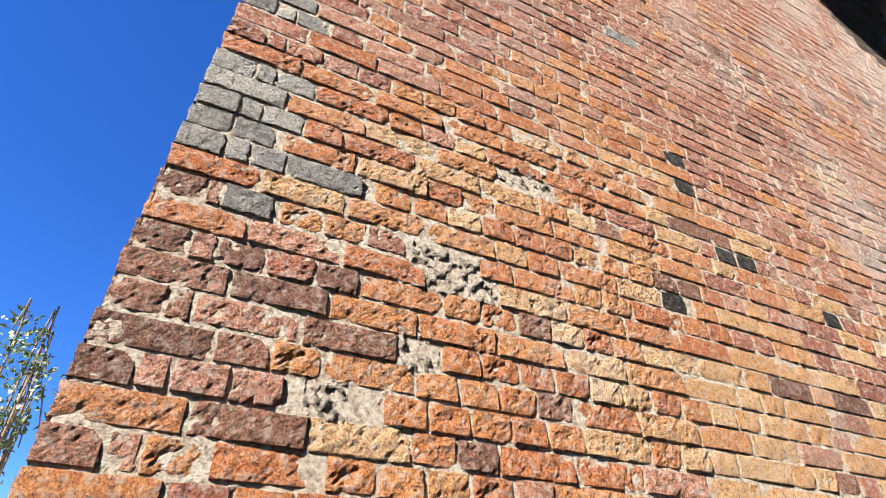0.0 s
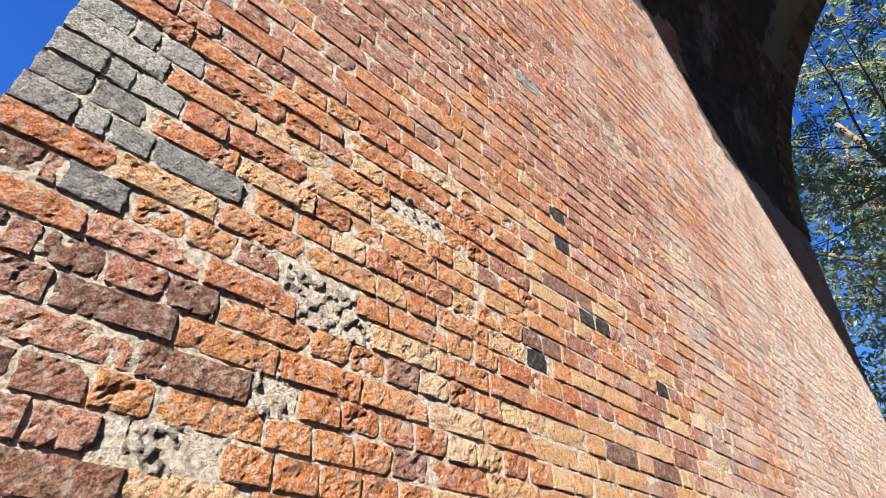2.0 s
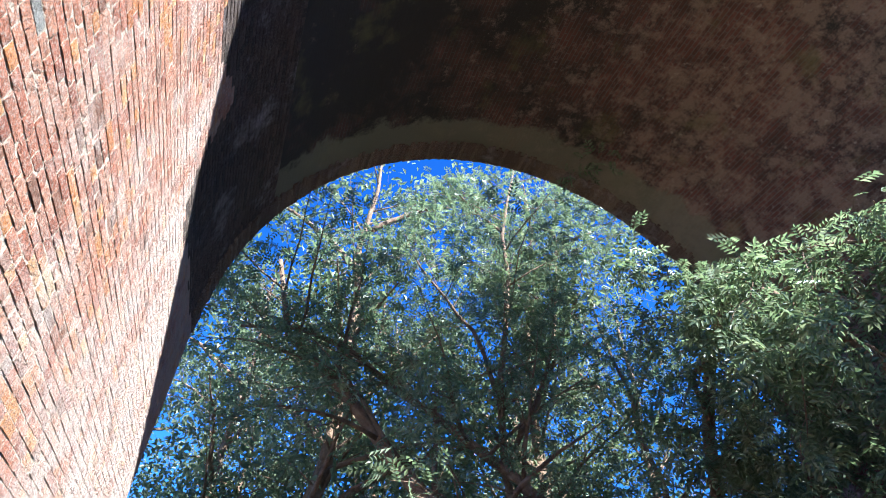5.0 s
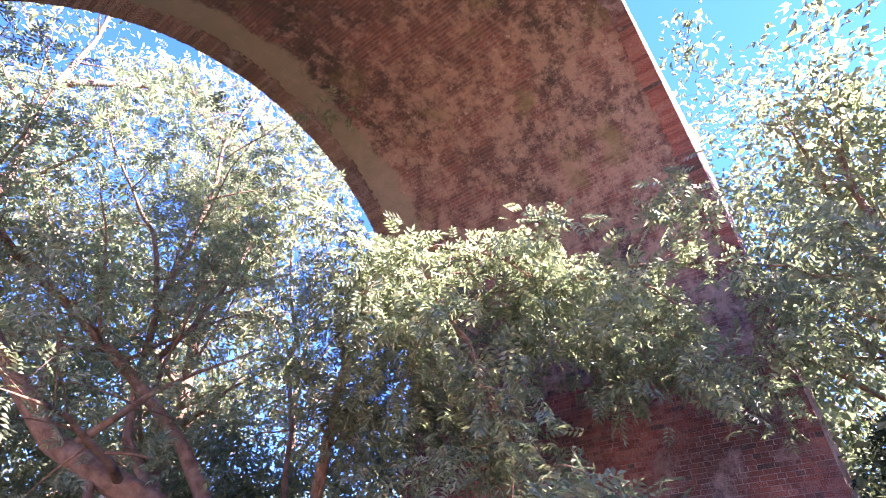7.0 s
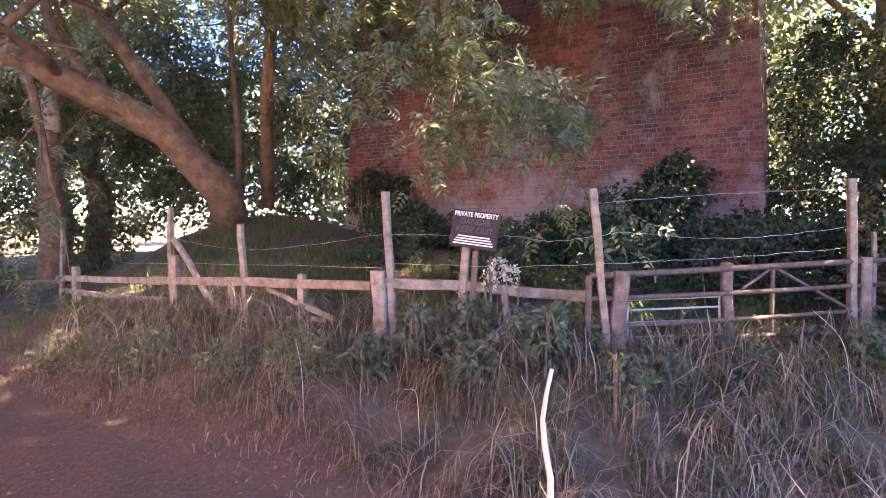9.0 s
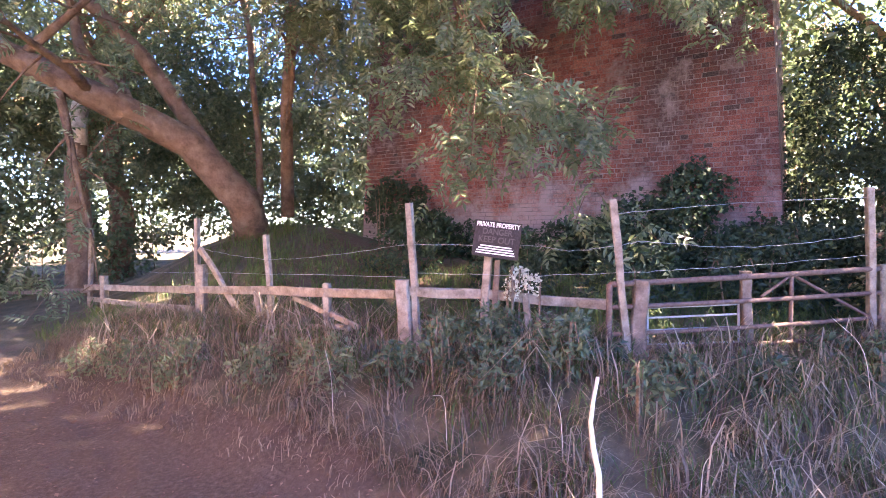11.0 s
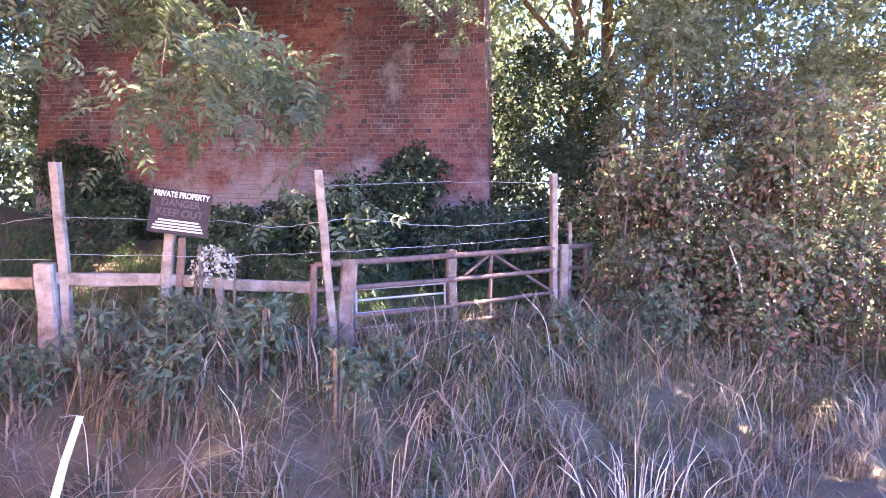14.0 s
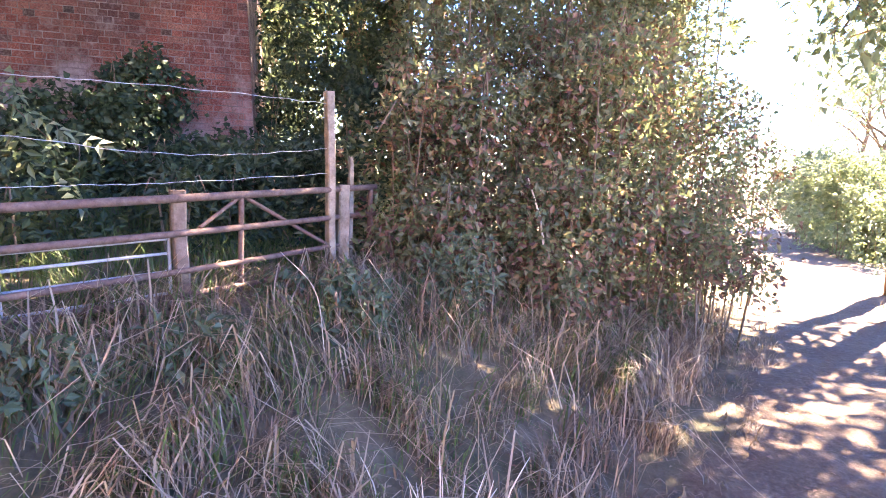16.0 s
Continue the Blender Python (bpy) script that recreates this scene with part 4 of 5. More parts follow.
wire(((5.86, 6.45, 1.5), (5.83, 6.0, 1.44), (5.79, 4.97, 1.38), (5.74, 3.9, 1.46), (5.69, 2.9, 1.58)), 1)
wire(((5.9, 7.7, 1.11), (5.85, 6.4, 1.16), (5.78, 4.95, 1.22), (5.69, 2.9, 1.29)), 2)
wire(((5.7, 2.87, 1.58), (6.23, 1.94, 1.575), (6.28, 1.6, 1.54), (6.27, 1.15, 1.59)), 3)
wire(((5.72, 2.85, 1.33), (6.1, 1.95, 1.32), (6.31, 1.12, 1.37)), 4)
wire(((6.27, 1.15, 1.59), (6.46, 0.98, 1.62), (7.14, 0.32, 1.58), (8.03, -0.53, 1.69)), 5)
wire(((6.31, 1.12, 1.37), (6.7, 0.74, 1.395), (7.14, 0.33, 1.42), (8.03, -0.53, 1.51)), 6)
wire(((6.24, 1.19, 1.85), (6.95, 0.5, 1.94), (7.98, -0.48, 2.02)), 7)

gate = holder("field_gate", "old rusty tubular field gate tied between posts", "gate", (7.1, 0.35, z_at(7.1, 0.35)))
post((6.41, 1.03, 1.31), (6.39, 1.05, 0.6), 0.14, 0.12, 31, DARKWOOD, gate, "gate_post")
post((7.16, 0.36, 1.37), (7.18, 0.34, 0.6), 0.09, 0.08, 32, DARKWOOD, gate, "gate_post")
post((8.0, -0.5, 2.11), (8.06, -0.56, 0.7), 0.08, 0.06, 33, WOOD, gate, "gate_post", "tall grey slanting post")
post((8.19, -0.68, 1.64), (8.21, -0.71, 0.7), 0.035, 0.03, 34, WOOD, gate, "gate_post")
post((8.12, -0.62, 1.42), (8.15, -0.64, 0.7), 0.1, 0.09, 35, WOOD, gate, "gate_post")


def bar(pts, r, mat, parent, name="bar", label=""):
    bm = bmesh.new()
    line = curve_points(pts, 6 * len(pts))
    tube(bm, line, [r] * len(line), 8, 0.04, len(pts))
    return fence_part(name, bm, mat, label, parent)


for za, zb, zc, r in ((1.275, 1.33, 1.41, 0.024), (1.09, 1.125, 1.19, 0.02), (0.87, 0.9, 0.97, 0.018), (0.76, 0.755, 0.79, 0.018), (0.66, 0.66, 0.68, 0.018)):
    bar(((6.21, 1.22, za), (7.13, 0.31, zb), (8.4, -0.9, zc)), r, RUST, gate)
bar(((6.21, 1.22, 1.28), (6.21, 1.22, 0.6)), 0.026, RUST, gate, "stile")
bar(((8.36, -0.86, 1.41), (8.36, -0.86, 0.65)), 0.022, RUST, gate, "stile")
bar(((7.42, 0.04, 1.34), (7.42, 0.04, 0.68)), 0.018, RUST, gate, "stile")
bar(((7.46, 0.02, 1.33), (7.95, -0.46, 1.0), (8.2, -0.7, 0.85)), 0.014, RUST, gate, "brace")
bar(((7.4, 0.05, 1.33), (7.2, 0.25, 1.15)), 0.012, RUST, gate, "brace")
hurdle = holder("metal_hurdle", "small pale galvanised hurdle wired behind the gate", "hurdle", (6.85, 0.65, z_at(6.85, 0.65)))
for za, zb in ((1.07, 1.085), (0.985, 1.0), (0.88, 0.89), (0.76, 0.76)):
    bar(((6.55, 1.0, za), (7.14, 0.42, zb)), 0.009, GALV, hurdle)
bar(((7.15, 0.41, 1.1), (7.16, 0.4, 0.68)), 0.01, GALV, hurdle, "stile")
bar(((6.54, 1.01, 1.08), (6.55, 1.0, 0.66)), 0.01, GALV, hurdle, "stile")

sign_post = holder("sign_post", "split weathered post carrying the warning sign", "post", (6.03, 2.25, z_at(6.03, 2.25)))
post((6.06, 2.26, 1.62), (6.03, 2.31, 0.5), 0.1, 0.07, 36, WOOD, sign_post)
post((6.09, 2.19, 1.45), (6.06, 2.22, 0.5), 0.05, 0.05, 37, DARKWOOD, sign_post, "splinter")

# the warning sign, facing the path
across = Vector((0.101, -0.401, -0.045)).normalized()
face_out = Vector((-0.966, -0.243, 0.06))
face_out = (face_out - across * face_out.dot(across)).normalized()
up_dir = face_out.cross(across).normalized()
SIGN = Matrix.Translation(Vector((5.985, 2.138, 1.63))) @ Matrix((across, up_dir, face_out)).transposed().to_4x4()
sign = holder("warning_sign", "dark faded warning board with white lettering", "sign", SIGN.translation)
sign.matrix_world = SIGN
SW, SH = 0.416, 0.315


def plate(w, h, t, x=0.0, y=0.0, z=0.0, bev=0.004):
    bm = bmesh.new()
    bmesh.ops.create_cube(bm, size=1)
    bmesh.ops.scale(bm, vec=(w, h, t), verts=bm.verts)
    bmesh.ops.bevel(bm, geom=bm.edges[:], offset=min(bev, t * 0.3), segments=2, affect="EDGES")
    bmesh.ops.translate(bm, verts=bm.verts, vec=(x, y, z))
    return bm


part("board", plate(SW, SH, 0.006), SIGN_DARK, sign)


def lettering(text, y, size, mat, wide):
    cu = bpy.data.curves.new("lettering", "FONT")
    cu.body, cu.size, cu.align_x, cu.align_y, cu.extrude, cu.offset = text, size, "CENTER", "CENTER", 0.0008, 0.0012
    tmp = new("lettering_curve", cu)
    bpy.context.view_layer.update()
    me = bpy.data.meshes.new_from_object(tmp.evaluated_get(bpy.context.evaluated_depsgraph_get()))
    bpy.data.objects.remove(tmp)
    xs = [v.co.x for v in me.vertices]
    k = wide / (max(xs) - min(xs))
    me.transform(Matrix.Translation((0, y, 0.0045)) @ Matrix.Diagonal((k, 1, 1, 1)))
    me.materials.clear()
    return part("lettering", me, mat, sign)


lettering("PRIVATE PROPERTY", 0.122, 0.056, SIGN_WHITE, 0.385)
lettering("DANGER", 0.062, 0.072, SIGN_FADED, 0.265)
lettering("KEEP OUT", -0.008, 0.076, SIGN_FADED, 0.325)
for k, w in enumerate((0.28, 0.31, 0.34, 0.35)):
    part("text_bar", plate(w, 0.011, 0.0016, 0, -0.062 - 0.021 * k, 0.004, 0.0004), SIGN_WHITE, sign)

# ---- dead trunk, sticks and litter ----
z = z_at(6.6, 11.6)
snag = holder("dead_tree", "broken grey dead tree with a pale barkless top", "dead tree", (6.6, 11.6, z))
bm = bmesh.new()
tube(bm, curve_points([(0, 0, -0.2), (0.05, 0, 1.2), (-0.02, 0.05, 2.2), (0.03, 0, 2.9)], 9), [0.26, 0.24, 0.22, 0.21, 0.2, 0.19, 0.18, 0.17, 0.15], 12, 0.08, 3)
part("trunk", bm, BARK, snag)
bm = bmesh.new()
tube(bm, [(0.03, 0, 2.85), (0.0, 0.02, 3.3), (0.1, 0, 3.7), (0.06, 0.02, 3.95), (0.1, 0, 4.1)], [0.155, 0.16, 0.15, 0.09, 0.02], 9, 0.2, 4)
part("broken_top", bm, BARK_PALE, snag, "pale barkless broken top")


def stick(label, pts, r, seed, mat=PALE_STICK, name="dead_stalk"):
    ob = holder(name, label, "stick", pts[0])
    bm = bmesh.new()
    line = curve_points(pts, 12)
    tube(bm, line, [r * (1 - 0.05 * i) for i in range(12)], 6, 0.18, seed)
    bmesh.ops.translate(bm, verts=bm.verts, vec=-Vector(pts[0]))
    return tagged(part("stalk", bm, mat, ob), "") and ob


sx, sy = 2.72, 0.05
stick("tall bleached dead stalk standing at the edge of the path", ((sx, sy, z_at(sx, sy) - 0.03), (sx + 0.01, sy - 0.01, 0.5), (sx + 0.0, sy + 0.01, 0.98), (sx + 0.035, sy + 0.015, 1.18), (sx + 0.06, sy + 0.045, 1.29), (sx + 0.1, sy + 0.045, 1.385)), 0.0085, 1)
stick("bleached dead stem leaning in the brambles", ((7.9, -2.25, 0.95), (7.95, -2.2, 1.25), (8.0, -2.1, 1.55)), 0.012, 2)
pr = random.Random(77)
for k in range(6):
    x, y = pr.uniform(4.6, 7.2), pr.uniform(-2.2, 3.0)
    d, s = route_distance(x, y)
    if s < 0 or d < 1.9:
        continue
    zz0 = z_at(x, y)
    a = pr.uniform(0, 6.28)
    stick("dry grass stalk arching over the verge", ((x, y, zz0 - 0.02), (x + 0.06 * math.cos(a), y + 0.06 * math.sin(a), zz0 + 0.35), (x + 0.25 * math.cos(a), y + 0.25 * math.sin(a), zz0 + pr.uniform(0.4, 0.6))), 0.003, k + 5, name="grass_stalk")

# a tuft of stiff bleached grass stems by the verge
zt = z_at(5.45, -0.95)
tuft = holder("grass_tuft", "tuft of stiff bleached grass stems on the verge", "grass", (5.45, -0.95, zt))
for k in range(34):
    bm = bmesh.new()
    a, r = pr.uniform(0, 6.28), pr.uniform(0.02, 0.3)
    x, y, h = r * math.cos(a), r * math.sin(a), pr.uniform(0.16, 0.42)
    o = Vector((math.cos(a), math.sin(a), 0)) * h * pr.uniform(0.1, 0.6)
    tube(bm, curve_points([(x, y, -0.05), (x + o.x * 0.3, y + o.y * 0.3, h * 0.6), (x + o.x, y + o.y, h)], 6), [0.005, 0.0045, 0.004, 0.0035, 0.0025, 0.0012], 4, 0.1, k)
    part("stem", bm, PALE_STICK, tuft)

# fallen leaves and grit on the path
rng_l = np.random.default_rng(91)
lx, ly = rng_l.uniform(1.0, 11, 26000), rng_l.uniform(-9, 7, 26000)
ld, ls = route_distance(lx, ly)
keep_l = (ld < 2.4) & (rng_l.random(26000) < 0.25 + 0.5 * ld / 2.4)
lx, ly = lx[keep_l], ly[keep_l]
lp = np.stack([lx, ly, height(lx, ly) + 0.008], -1)
la = rng_l.uniform(0, 6.283, len(lx))
ldir = unit(np.stack([np.cos(la), np.sin(la), rng_l.normal(0, 0.15, len(lx))], -1))
lnor = unit(np.array([0, 0, 1.0]) + rng_l.normal(0, 0.3, lp.shape))
lnor = unit(lnor - ldir * (lnor * ldir).sum(-1, keepdims=True))
lsize = rng_l.uniform(0.012, 0.045, len(lx))
litter = leaves_mesh("leaf_litter", [leaf_quads(lp, ldir, lnor, lsize, lsize * rng_l.uniform(0.3, 0.7, len(lx)), 0.08)])
litter.materials.append(LEAF_DRY)
tagged(new("leaf_litter", litter), "dead leaves and straw scattered over the path", "leaf litter", kind="stuff")

# ---- bricks of the pier faces: the near ones single, the rest joined ----
def rough_field(us, vs, L, H, rng):
    """Uneven relief over a face, lumps of a few centimetres down to a few millimetres; about -1 to 1."""
    out = np.zeros((len(us), len(vs)))
    for size, w in ((0.035, 0.5), (0.016, 0.6), (0.007, 0.45)):
        a, b = max(2, round(L / size) + 1), max(2, round(H / size) + 1)
        g = rng.normal(0, 1, (a, b))
        ua, vb = (us + 0.5) * (a - 1), (vs + 0.5) * (b - 1)
        i0, j0 = np.minimum(ua.astype(int), a - 2), np.minimum(vb.astype(int), b - 2)
        fu, fv = (ua - i0)[:, None], (vb - j0)[None, :]
        out += w * (g[np.ix_(i0, j0)] * (1 - fu) * (1 - fv) + g[np.ix_(i0 + 1, j0)] * fu * (1 - fv)
                    + g[np.ix_(i0, j0 + 1)] * (1 - fu) * fv + g[np.ix_(i0 + 1, j0 + 1)] * fu * fv)
    return out


def brick_shape(L, H, seed, nu, nv, rough, depth=0.06):
    """Verts and quads of one worn brick: y along it, z up, x out of the wall; the front bulges and crumbles."""
    rng = np.random.default_rng(seed)

    def steps(n, size):
        if n < 3:
            return np.linspace(-0.5, 0.5, n + 1)
        lip = 0.5 - 0.0028 / size
        return np.concatenate([[-0.5], np.linspace(-lip, lip, n - 1), [0.5]])
    u, v = steps(nu, L), steps(nv, H)
    U, V = np.meshgrid(u, v, indexing="ij")
    y, z = U * L, V * H
    edge = np.minimum((0.5 - np.abs(U)) * L, (0.5 - np.abs(V)) * H)
    relief = rough_field(u, v, L, H, rng)
    x = -0.0024 * min(1.0, rough / 0.0018) * np.exp(-edge / 0.002) * rng.uniform(0.4, 1.8) + rough * (relief + 0.7 * np.minimum(relief + 0.4, 0))
    x += rng.normal(0, 0.35 * rough) * U * 4 + rng.normal(0, 0.35 * rough) * V * 4
    for k in range(2):
        if nu > 4 and rng.random() < 0.4:
            cy, cz = rng.choice([-0.5, 0.5]) * L, rng.choice([-0.5, 0.5]) * H
            x -= rng.uniform(0.3, 1) * 5 * rough * np.exp(-((y - cy) ** 2 + (z - cz) ** 2) / rng.uniform(0.0001, 0.0006))
    rim = edge < 1e-6
    wob = rough_field(u, v, L, H, rng)
    y = y - np.where(rim, np.sign(U) * (np.abs(U) > 0.49) * np.clip(0.0003 + 0.0028 * wob, -0.002, 0.007), 0)
    z = z - np.where(rim, np.sign(V) * (np.abs(V) > 0.49) * np.clip(0.0002 + 0.0024 * relief, -0.002, 0.006), 0)
    front = np.stack([x, y, z], -1).reshape(-1, 3)
    i = np.arange((nu + 1) * (nv + 1)).reshape(nu + 1, nv + 1)
    faces = np.stack([i[:-1, :-1], i[1:, :-1], i[1:, 1:], i[:-1, 1:]], -1).reshape(-1, 4)
    loop = np.concatenate([i[:, 0], i[-1, 1:], i[-2::-1, -1], i[0, -2:0:-1]])
    back = front[loop].copy()
    back[:, 0] = -depth
    n0 = len(front)
    k = np.arange(len(loop))
    sides = np.stack([loop[k], n0 + k, n0 + (k + 1) % len(loop), loop[(k + 1) % len(loop)]], -1)
    return np.concatenate([front, back]), np.concatenate([faces, sides])


GRAINS = {"red": RED, "orange": ORANGE, "buff": BUFF, "brown": BROWN, "grey": GREY, "black": BLACK, "soot": SHADE_BROWN}


# single bricks that stand out: middle y, z, length, clay
MARKED = [(1.94, 3.1, 0.115, "black"), (1.955, 2.955, 0.115, "black"), (2.085, 2.655, 0.117, "black"), (2.205, 2.655, 0.117, "black"),
          (1.71, 2.33, 0.115, "black"), (2.67, 2.5, 0.115, "black"), (0.44, 2.44, 0.22, "grey"), (0.26, 2.28, 0.125, "grey"), (1.56, 3.94, 0.115, "brown"),
          (1.8, 3.9, 0.22, "grey"), (1.8, 3.56, 0.115, "brown"), (2.62, 4.26, 0.23, "brown"), (2.9, 4.2, 0.23, "brown"), (1.1, 2.15, 0.115, "brown"),
          (0.09, 1.97, 0.115, "brown"), (2.75, 3.3, 0.115, "brown"), (2.2, 3.4, 0.115, "brown")]


def set_in(items):
    """Makes room for the marked bricks in their courses."""
    out = []
    for y, z, L in items:
        spans = [(y - L / 2, y + L / 2)]
        for by, bz, w, _ in MARKED:
            if abs(z - bz) < COURSE * 0.5:
                nxt = []
                for a, b in spans:
                    lo, hi = by - w / 2, by + w / 2
                    if b <= lo or a >= hi:
                        nxt.append((a, b))
                    else:
                        nxt += [s for s in ((a, lo), (hi, b)) if s[1] - s[0] > 0.035]
                spans = nxt
        out += [((a + b) / 2, z, b - a) for a, b in spans]
    for by, bz, w, _ in MARKED:
        k = math.floor((bz - Z0) / COURSE)
        out.append((by, Z0 + (k + 0.5) * COURSE, w))
    return out


def pick_grain(rng, y, z):
    """Which clay a brick of the sunlit face is of, by the zones that the wall shows, painted shade among them."""
    n = noise.noise(Vector((y * 0.9, z * 0.9, 3.3)))
    e = y - near_y(0, z)
    if (2.39 < z < 2.78 and e < 0.24) or (z > 2.98 and z < 3.28 and e < 0.24):
        return "grey"
    for by, bz, w, g in MARKED:
        if abs(y - by) < 0.02 and abs(z - bz) < COURSE * 0.5:
            return g
    # bricks high up and far in take shade as colour, near the shadow edge
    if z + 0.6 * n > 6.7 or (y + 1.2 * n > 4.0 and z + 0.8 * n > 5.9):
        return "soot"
    r = rng.random()
    if e < 0.4 and z < 2.35:
        return "brown" if r < 0.8 - e * 1.6 else "red" if r < 0.8 else "orange"
    warm = math.exp(-((y - 2.1) / 1.0) ** 2 - ((z - 1.9) / 0.65) ** 2) + 0.2 * n
    if r < warm * 0.8:
        return "buff"
    mid = math.exp(-((y - 1.3) / 1.7) ** 2 - ((z - 2.1) / 1.1) ** 2) + 0.35 * n
    if r < mid * 1.1:
        return "orange"
    if r > 0.93:
        return "brown"
    return "red" if r > 0.16 + 0.25 * n else "orange"


def courses(z_from, z_to, y_of, y_end, seed):
    """Old English bond: (y, z, length) of each brick, course by course from the corner."""
    rng = random.Random(seed)
    out = []
    for k in range(math.floor((z_from - Z0) / COURSE), math.ceil((z_to - Z0) / COURSE)):
        z = Z0 + (k + 0.5) * COURSE
        y, end = y_of(z), y_end(z)
        queue = [] if k % 2 == 0 else [0.117, 0.06]
        while y < end - 0.03:
            if queue:
                L = queue.pop(0)
            elif k % 2 == 0:
                L = 0.235
                if rng.random() < 0.14:
                    L = 0.1175
                    queue = [0.1175]
            else:
                L = 0.1175 if rng.random() > 0.12 else 0.235
            L *= rng.uniform(0.965, 1.03)
            L = min(L, end - y)
            out.append((y + L / 2, z + rng.uniform(-0.002, 0.002), L))
            y += L
    return out


def hole(y, z):
    """Places where bricks have crumbled away and rubble mortar shows."""
    return ((0.72 < y < 0.97 and 2.17 < z < 2.3) or (0.655 < y < 0.79 and 1.93 < z < 2.03)
            or (0.98 < y < 1.2 and 2.66 < z < 2.74) or (0.47 < y < 0.56 and 1.77 < z < 1.86))


def bricks_joined(name, items, nu, nv, rough, place, parent, grains):
    """Joins bricks (y, z, length, grain) into one mesh with a slot for each clay."""
    vs, fs, ms, base = [], [], [], 0
    for k, (y, z, L, g) in enumerate(items):
        v, f = brick_shape(L - 0.0105, COURSE - 0.0085, 1000 + k, nu, nv, rough, 0.04)
        vs.append(place(v, y, z))
        fs.append(f + base)
        ms.append(np.full(len(f), grains.index(g)))
        base += len(v)
    me = mesh_of(name, np.concatenate(vs), np.concatenate(fs))
    for g in grains:
        me.materials.append(GRAINS[g] if g in GRAINS else SHADE_RED)
    me.polygons.foreach_set("material_index", np.concatenate(ms).astype(np.int32))
    me.update()
    return tagged(part(name, me, None, parent), kind="stuff")


rng = random.Random(21)
face = [(y, z, L) for y, z, L in set_in(courses(0.0, 8.3, lambda z: near_y(0, z), lambda z: far_y(0, z), 3)) if not hole(y, z)]
close = lambda y, z: y < 1.72 and 1.62 < z < 2.95
near_items = [(y, z, L) for y, z, L in face if close(y, z)]
near_items.sort(key=lambda q: abs(q[0] - 0.6) + abs(q[1] - 2.0))
single, rest = near_items[:300], near_items[300:]
rest += [q for q in face if not close(q[0], q[1])]
shapes = {}
for y, z, L in single:
    kind = "s" if L > 0.17 else "h" if L > 0.09 else "c"
    g = pick_grain(rng, y, z)
    key = (kind, g, rng.randrange(7))
    if key not in shapes:
        base = {"s": 0.226, "h": 0.1085, "c": 0.051}[kind]
        v, f = brick_shape(base, COURSE - 0.007, len(shapes) * 7 + 1, 26 if kind == "s" else 13 if kind == "h" else 7, 9, 0.0021 if g not in ("grey", "black") else 0.0011)
        me = mesh_of("brick", v, f)
        me.materials.append(GRAINS[g])
        shapes[key] = (me, base)
    me, base = shapes[key]
    ob = new("brick", me)
    ob.parent = viaduct
    ob.location = (rng.uniform(-0.002, 0.003), y, z)
    ob.rotation_euler = (radians(rng.uniform(-0.9, 0.9)), 0, radians(rng.uniform(-1.2, 1.2)))
    ob.scale = (1, (L - 0.0085) / base, 1)


def on_west(v, y, z):
    q = v.copy()
    rise = max(0.0, z - SPRING)
    q[:, 0] += rng.uniform(-0.002, 0.002) + RAD - math.sqrt(RAD * RAD - rise * rise) + v[:, 2] * rise / RAD 
    q[:, 1] += y
    q[:, 2] += z
    return q


WEST = ["red", "orange", "buff", "brown", "grey", "black", "soot"]
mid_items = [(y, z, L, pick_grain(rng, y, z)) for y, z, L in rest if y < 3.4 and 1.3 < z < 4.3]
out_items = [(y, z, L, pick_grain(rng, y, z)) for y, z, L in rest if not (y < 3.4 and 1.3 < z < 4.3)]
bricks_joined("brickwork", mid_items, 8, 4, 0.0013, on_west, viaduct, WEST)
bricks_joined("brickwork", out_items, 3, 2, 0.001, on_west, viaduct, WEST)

# the rough mortar bed behind the near bricks, and rubble in the gaps
us, vs = np.arange(0.0, 3.42, 0.009), np.arange(1.3, 4.32, 0.009)
bm_rng = np.random.default_rng(8)
yy, zz = np.meshgrid(us, vs, indexing="ij")
xx = np.empty_like(yy)
for a in range(yy.shape[0]):
    for b in range(yy.shape[1]):
        p = Vector((0.0, yy[a, b], zz[a, b]))
        xx[a, b] = -0.0066 + 0.003 * noise.noise(p * 7) + 0.0055 * noise.noise(p * 60) - 0.02 * min(1.0, max(0.0, 4 * noise.noise(p * 15 + Vector((3, 0, 0))) - 0.55))
xx += bm_rng.normal(0, 0.0012, xx.shape)
yy = np.maximum(yy, near_y(0, zz) + 0.012)
ii = np.arange(yy.size).reshape(yy.shape)
part("mortar_bed", mesh_of("mortar_bed", np.stack([xx, yy, zz], -1).reshape(-1, 3),
     np.stack([ii[:-1, :-1], ii[1:, :-1], ii[1:, 1:], ii[:-1, 1:]], -1).reshape(-1, 4), True), MORTAR, viaduct)
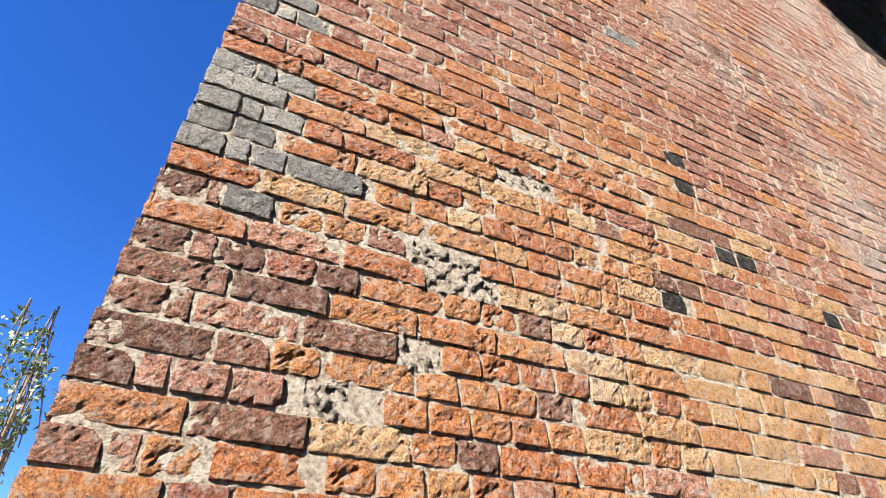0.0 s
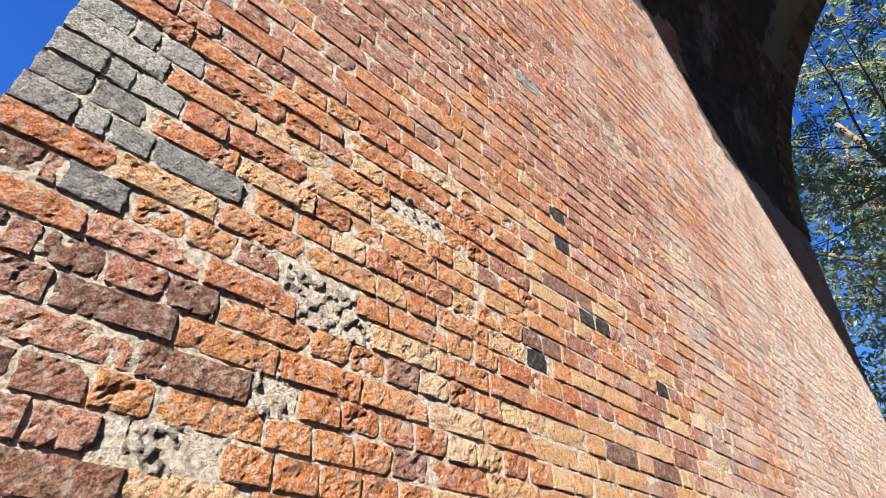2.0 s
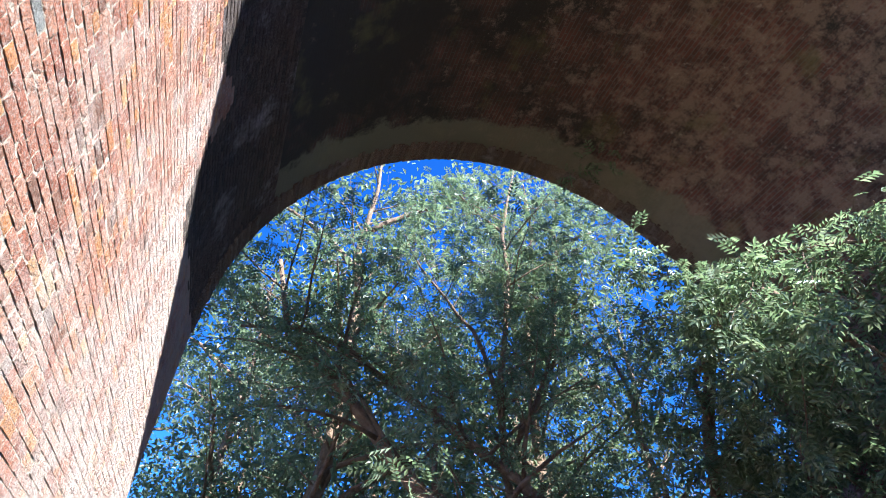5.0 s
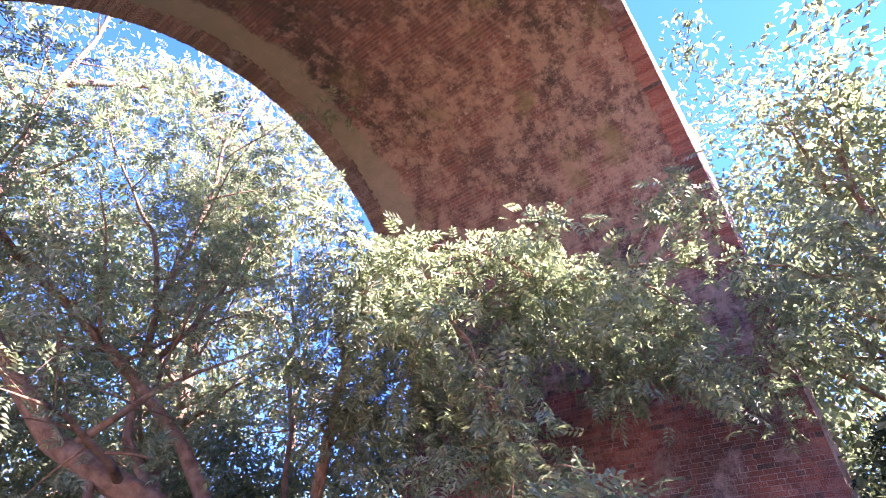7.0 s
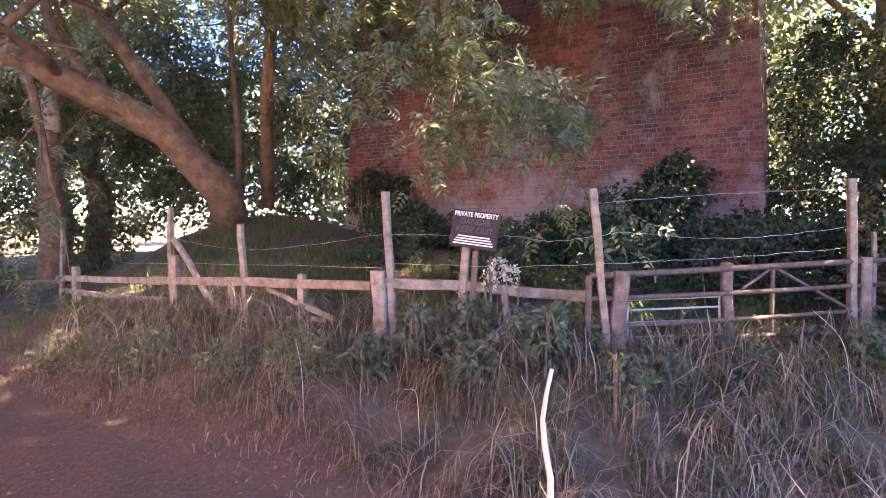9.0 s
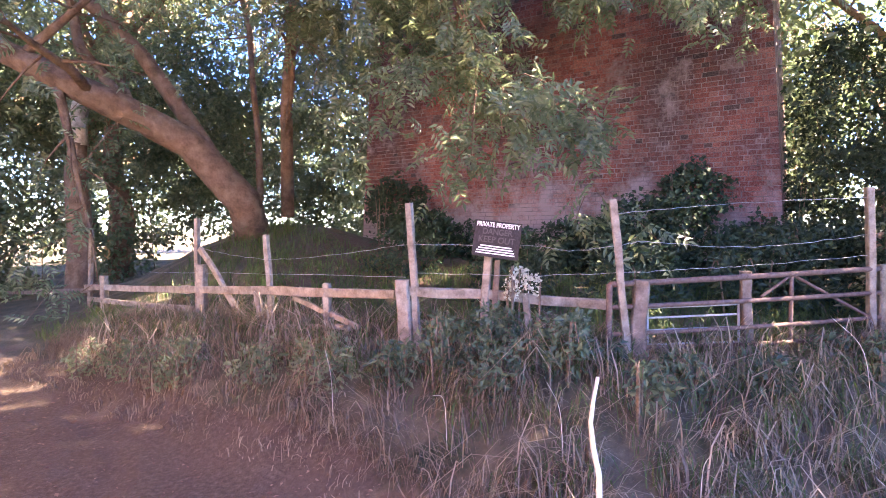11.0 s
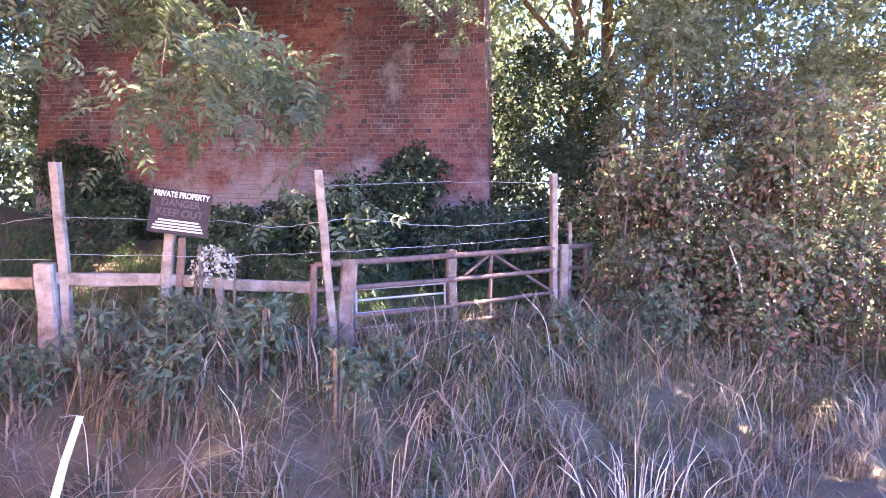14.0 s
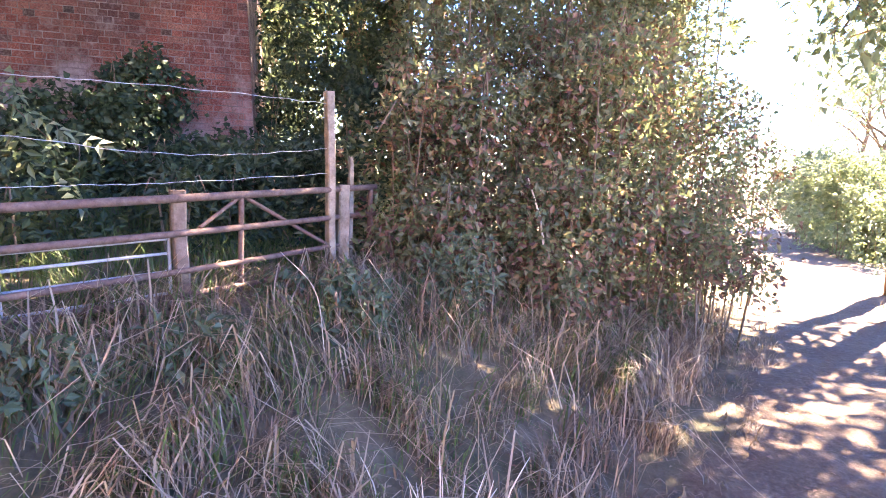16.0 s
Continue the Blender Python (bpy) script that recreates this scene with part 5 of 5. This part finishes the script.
for y0, z0, w, h in ((0.845, 2.235, 0.25, 0.13), (0.72, 1.98, 0.13, 0.1), (1.09, 2.7, 0.22, 0.08), (0.515, 1.815, 0.09, 0.09)):
    n = 22
    g = np.array([[(-0.005 + 0.013 * noise.noise(Vector((y0 + w * u, z0 + h * v, 0)) * 34) + 0.007 * noise.noise(Vector((y0 + w * u, z0 + h * v, 4)) * 70),
                    y0 + w * u, z0 + h * v) for v in np.linspace(-0.55, 0.55, n)] for u in np.linspace(-0.55, 0.55, 2 * n)])
    i = np.arange(2 * n * n).reshape(2 * n, n)
    part("rubble_patch", mesh_of("rubble_patch", g.reshape(-1, 3), np.stack([i[:-1, :-1], i[1:, :-1], i[1:, 1:], i[:-1, 1:]], -1).reshape(-1, 4)), STONE, viaduct, "crumbled grey mortar where bricks are lost")


# the sunlit corner returns round to the outer side; the shaded pier opposite
def on_east(v, y, z):
    q = v.copy()
    q[:, 0] = SPAN - q[:, 0] + rng.uniform(-0.004, 0.004)
    q[:, 1] += y
    q[:, 2] += z
    return q[:, :]


east = [(y, z, L) for y, z, L in courses(0.9, SPRING + 0.02, lambda z: near_y(SPAN, z), lambda z: far_y(SPAN, z), 9)]
east.sort(key=lambda q: abs(q[0] - 0.9) + abs(q[1] - 3.0) * 0.7)
far_shapes = {}
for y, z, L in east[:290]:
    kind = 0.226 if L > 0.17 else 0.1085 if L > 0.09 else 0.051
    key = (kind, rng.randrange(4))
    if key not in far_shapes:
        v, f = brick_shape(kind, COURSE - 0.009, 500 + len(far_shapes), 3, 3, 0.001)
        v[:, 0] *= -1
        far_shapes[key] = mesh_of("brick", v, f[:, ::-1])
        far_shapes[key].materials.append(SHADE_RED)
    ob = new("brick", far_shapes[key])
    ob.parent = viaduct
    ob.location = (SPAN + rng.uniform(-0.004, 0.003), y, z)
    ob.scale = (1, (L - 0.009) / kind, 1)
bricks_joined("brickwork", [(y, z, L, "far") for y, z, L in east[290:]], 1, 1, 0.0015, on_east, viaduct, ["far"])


def on_return(v, x, z):
    q = np.empty_like(v)
    q[:, 1] = near_y(0, z) - v[:, 0] + 0.004
    q[:, 0] = -x - v[:, 1]
    q[:, 2] = v[:, 2] + z
    return q


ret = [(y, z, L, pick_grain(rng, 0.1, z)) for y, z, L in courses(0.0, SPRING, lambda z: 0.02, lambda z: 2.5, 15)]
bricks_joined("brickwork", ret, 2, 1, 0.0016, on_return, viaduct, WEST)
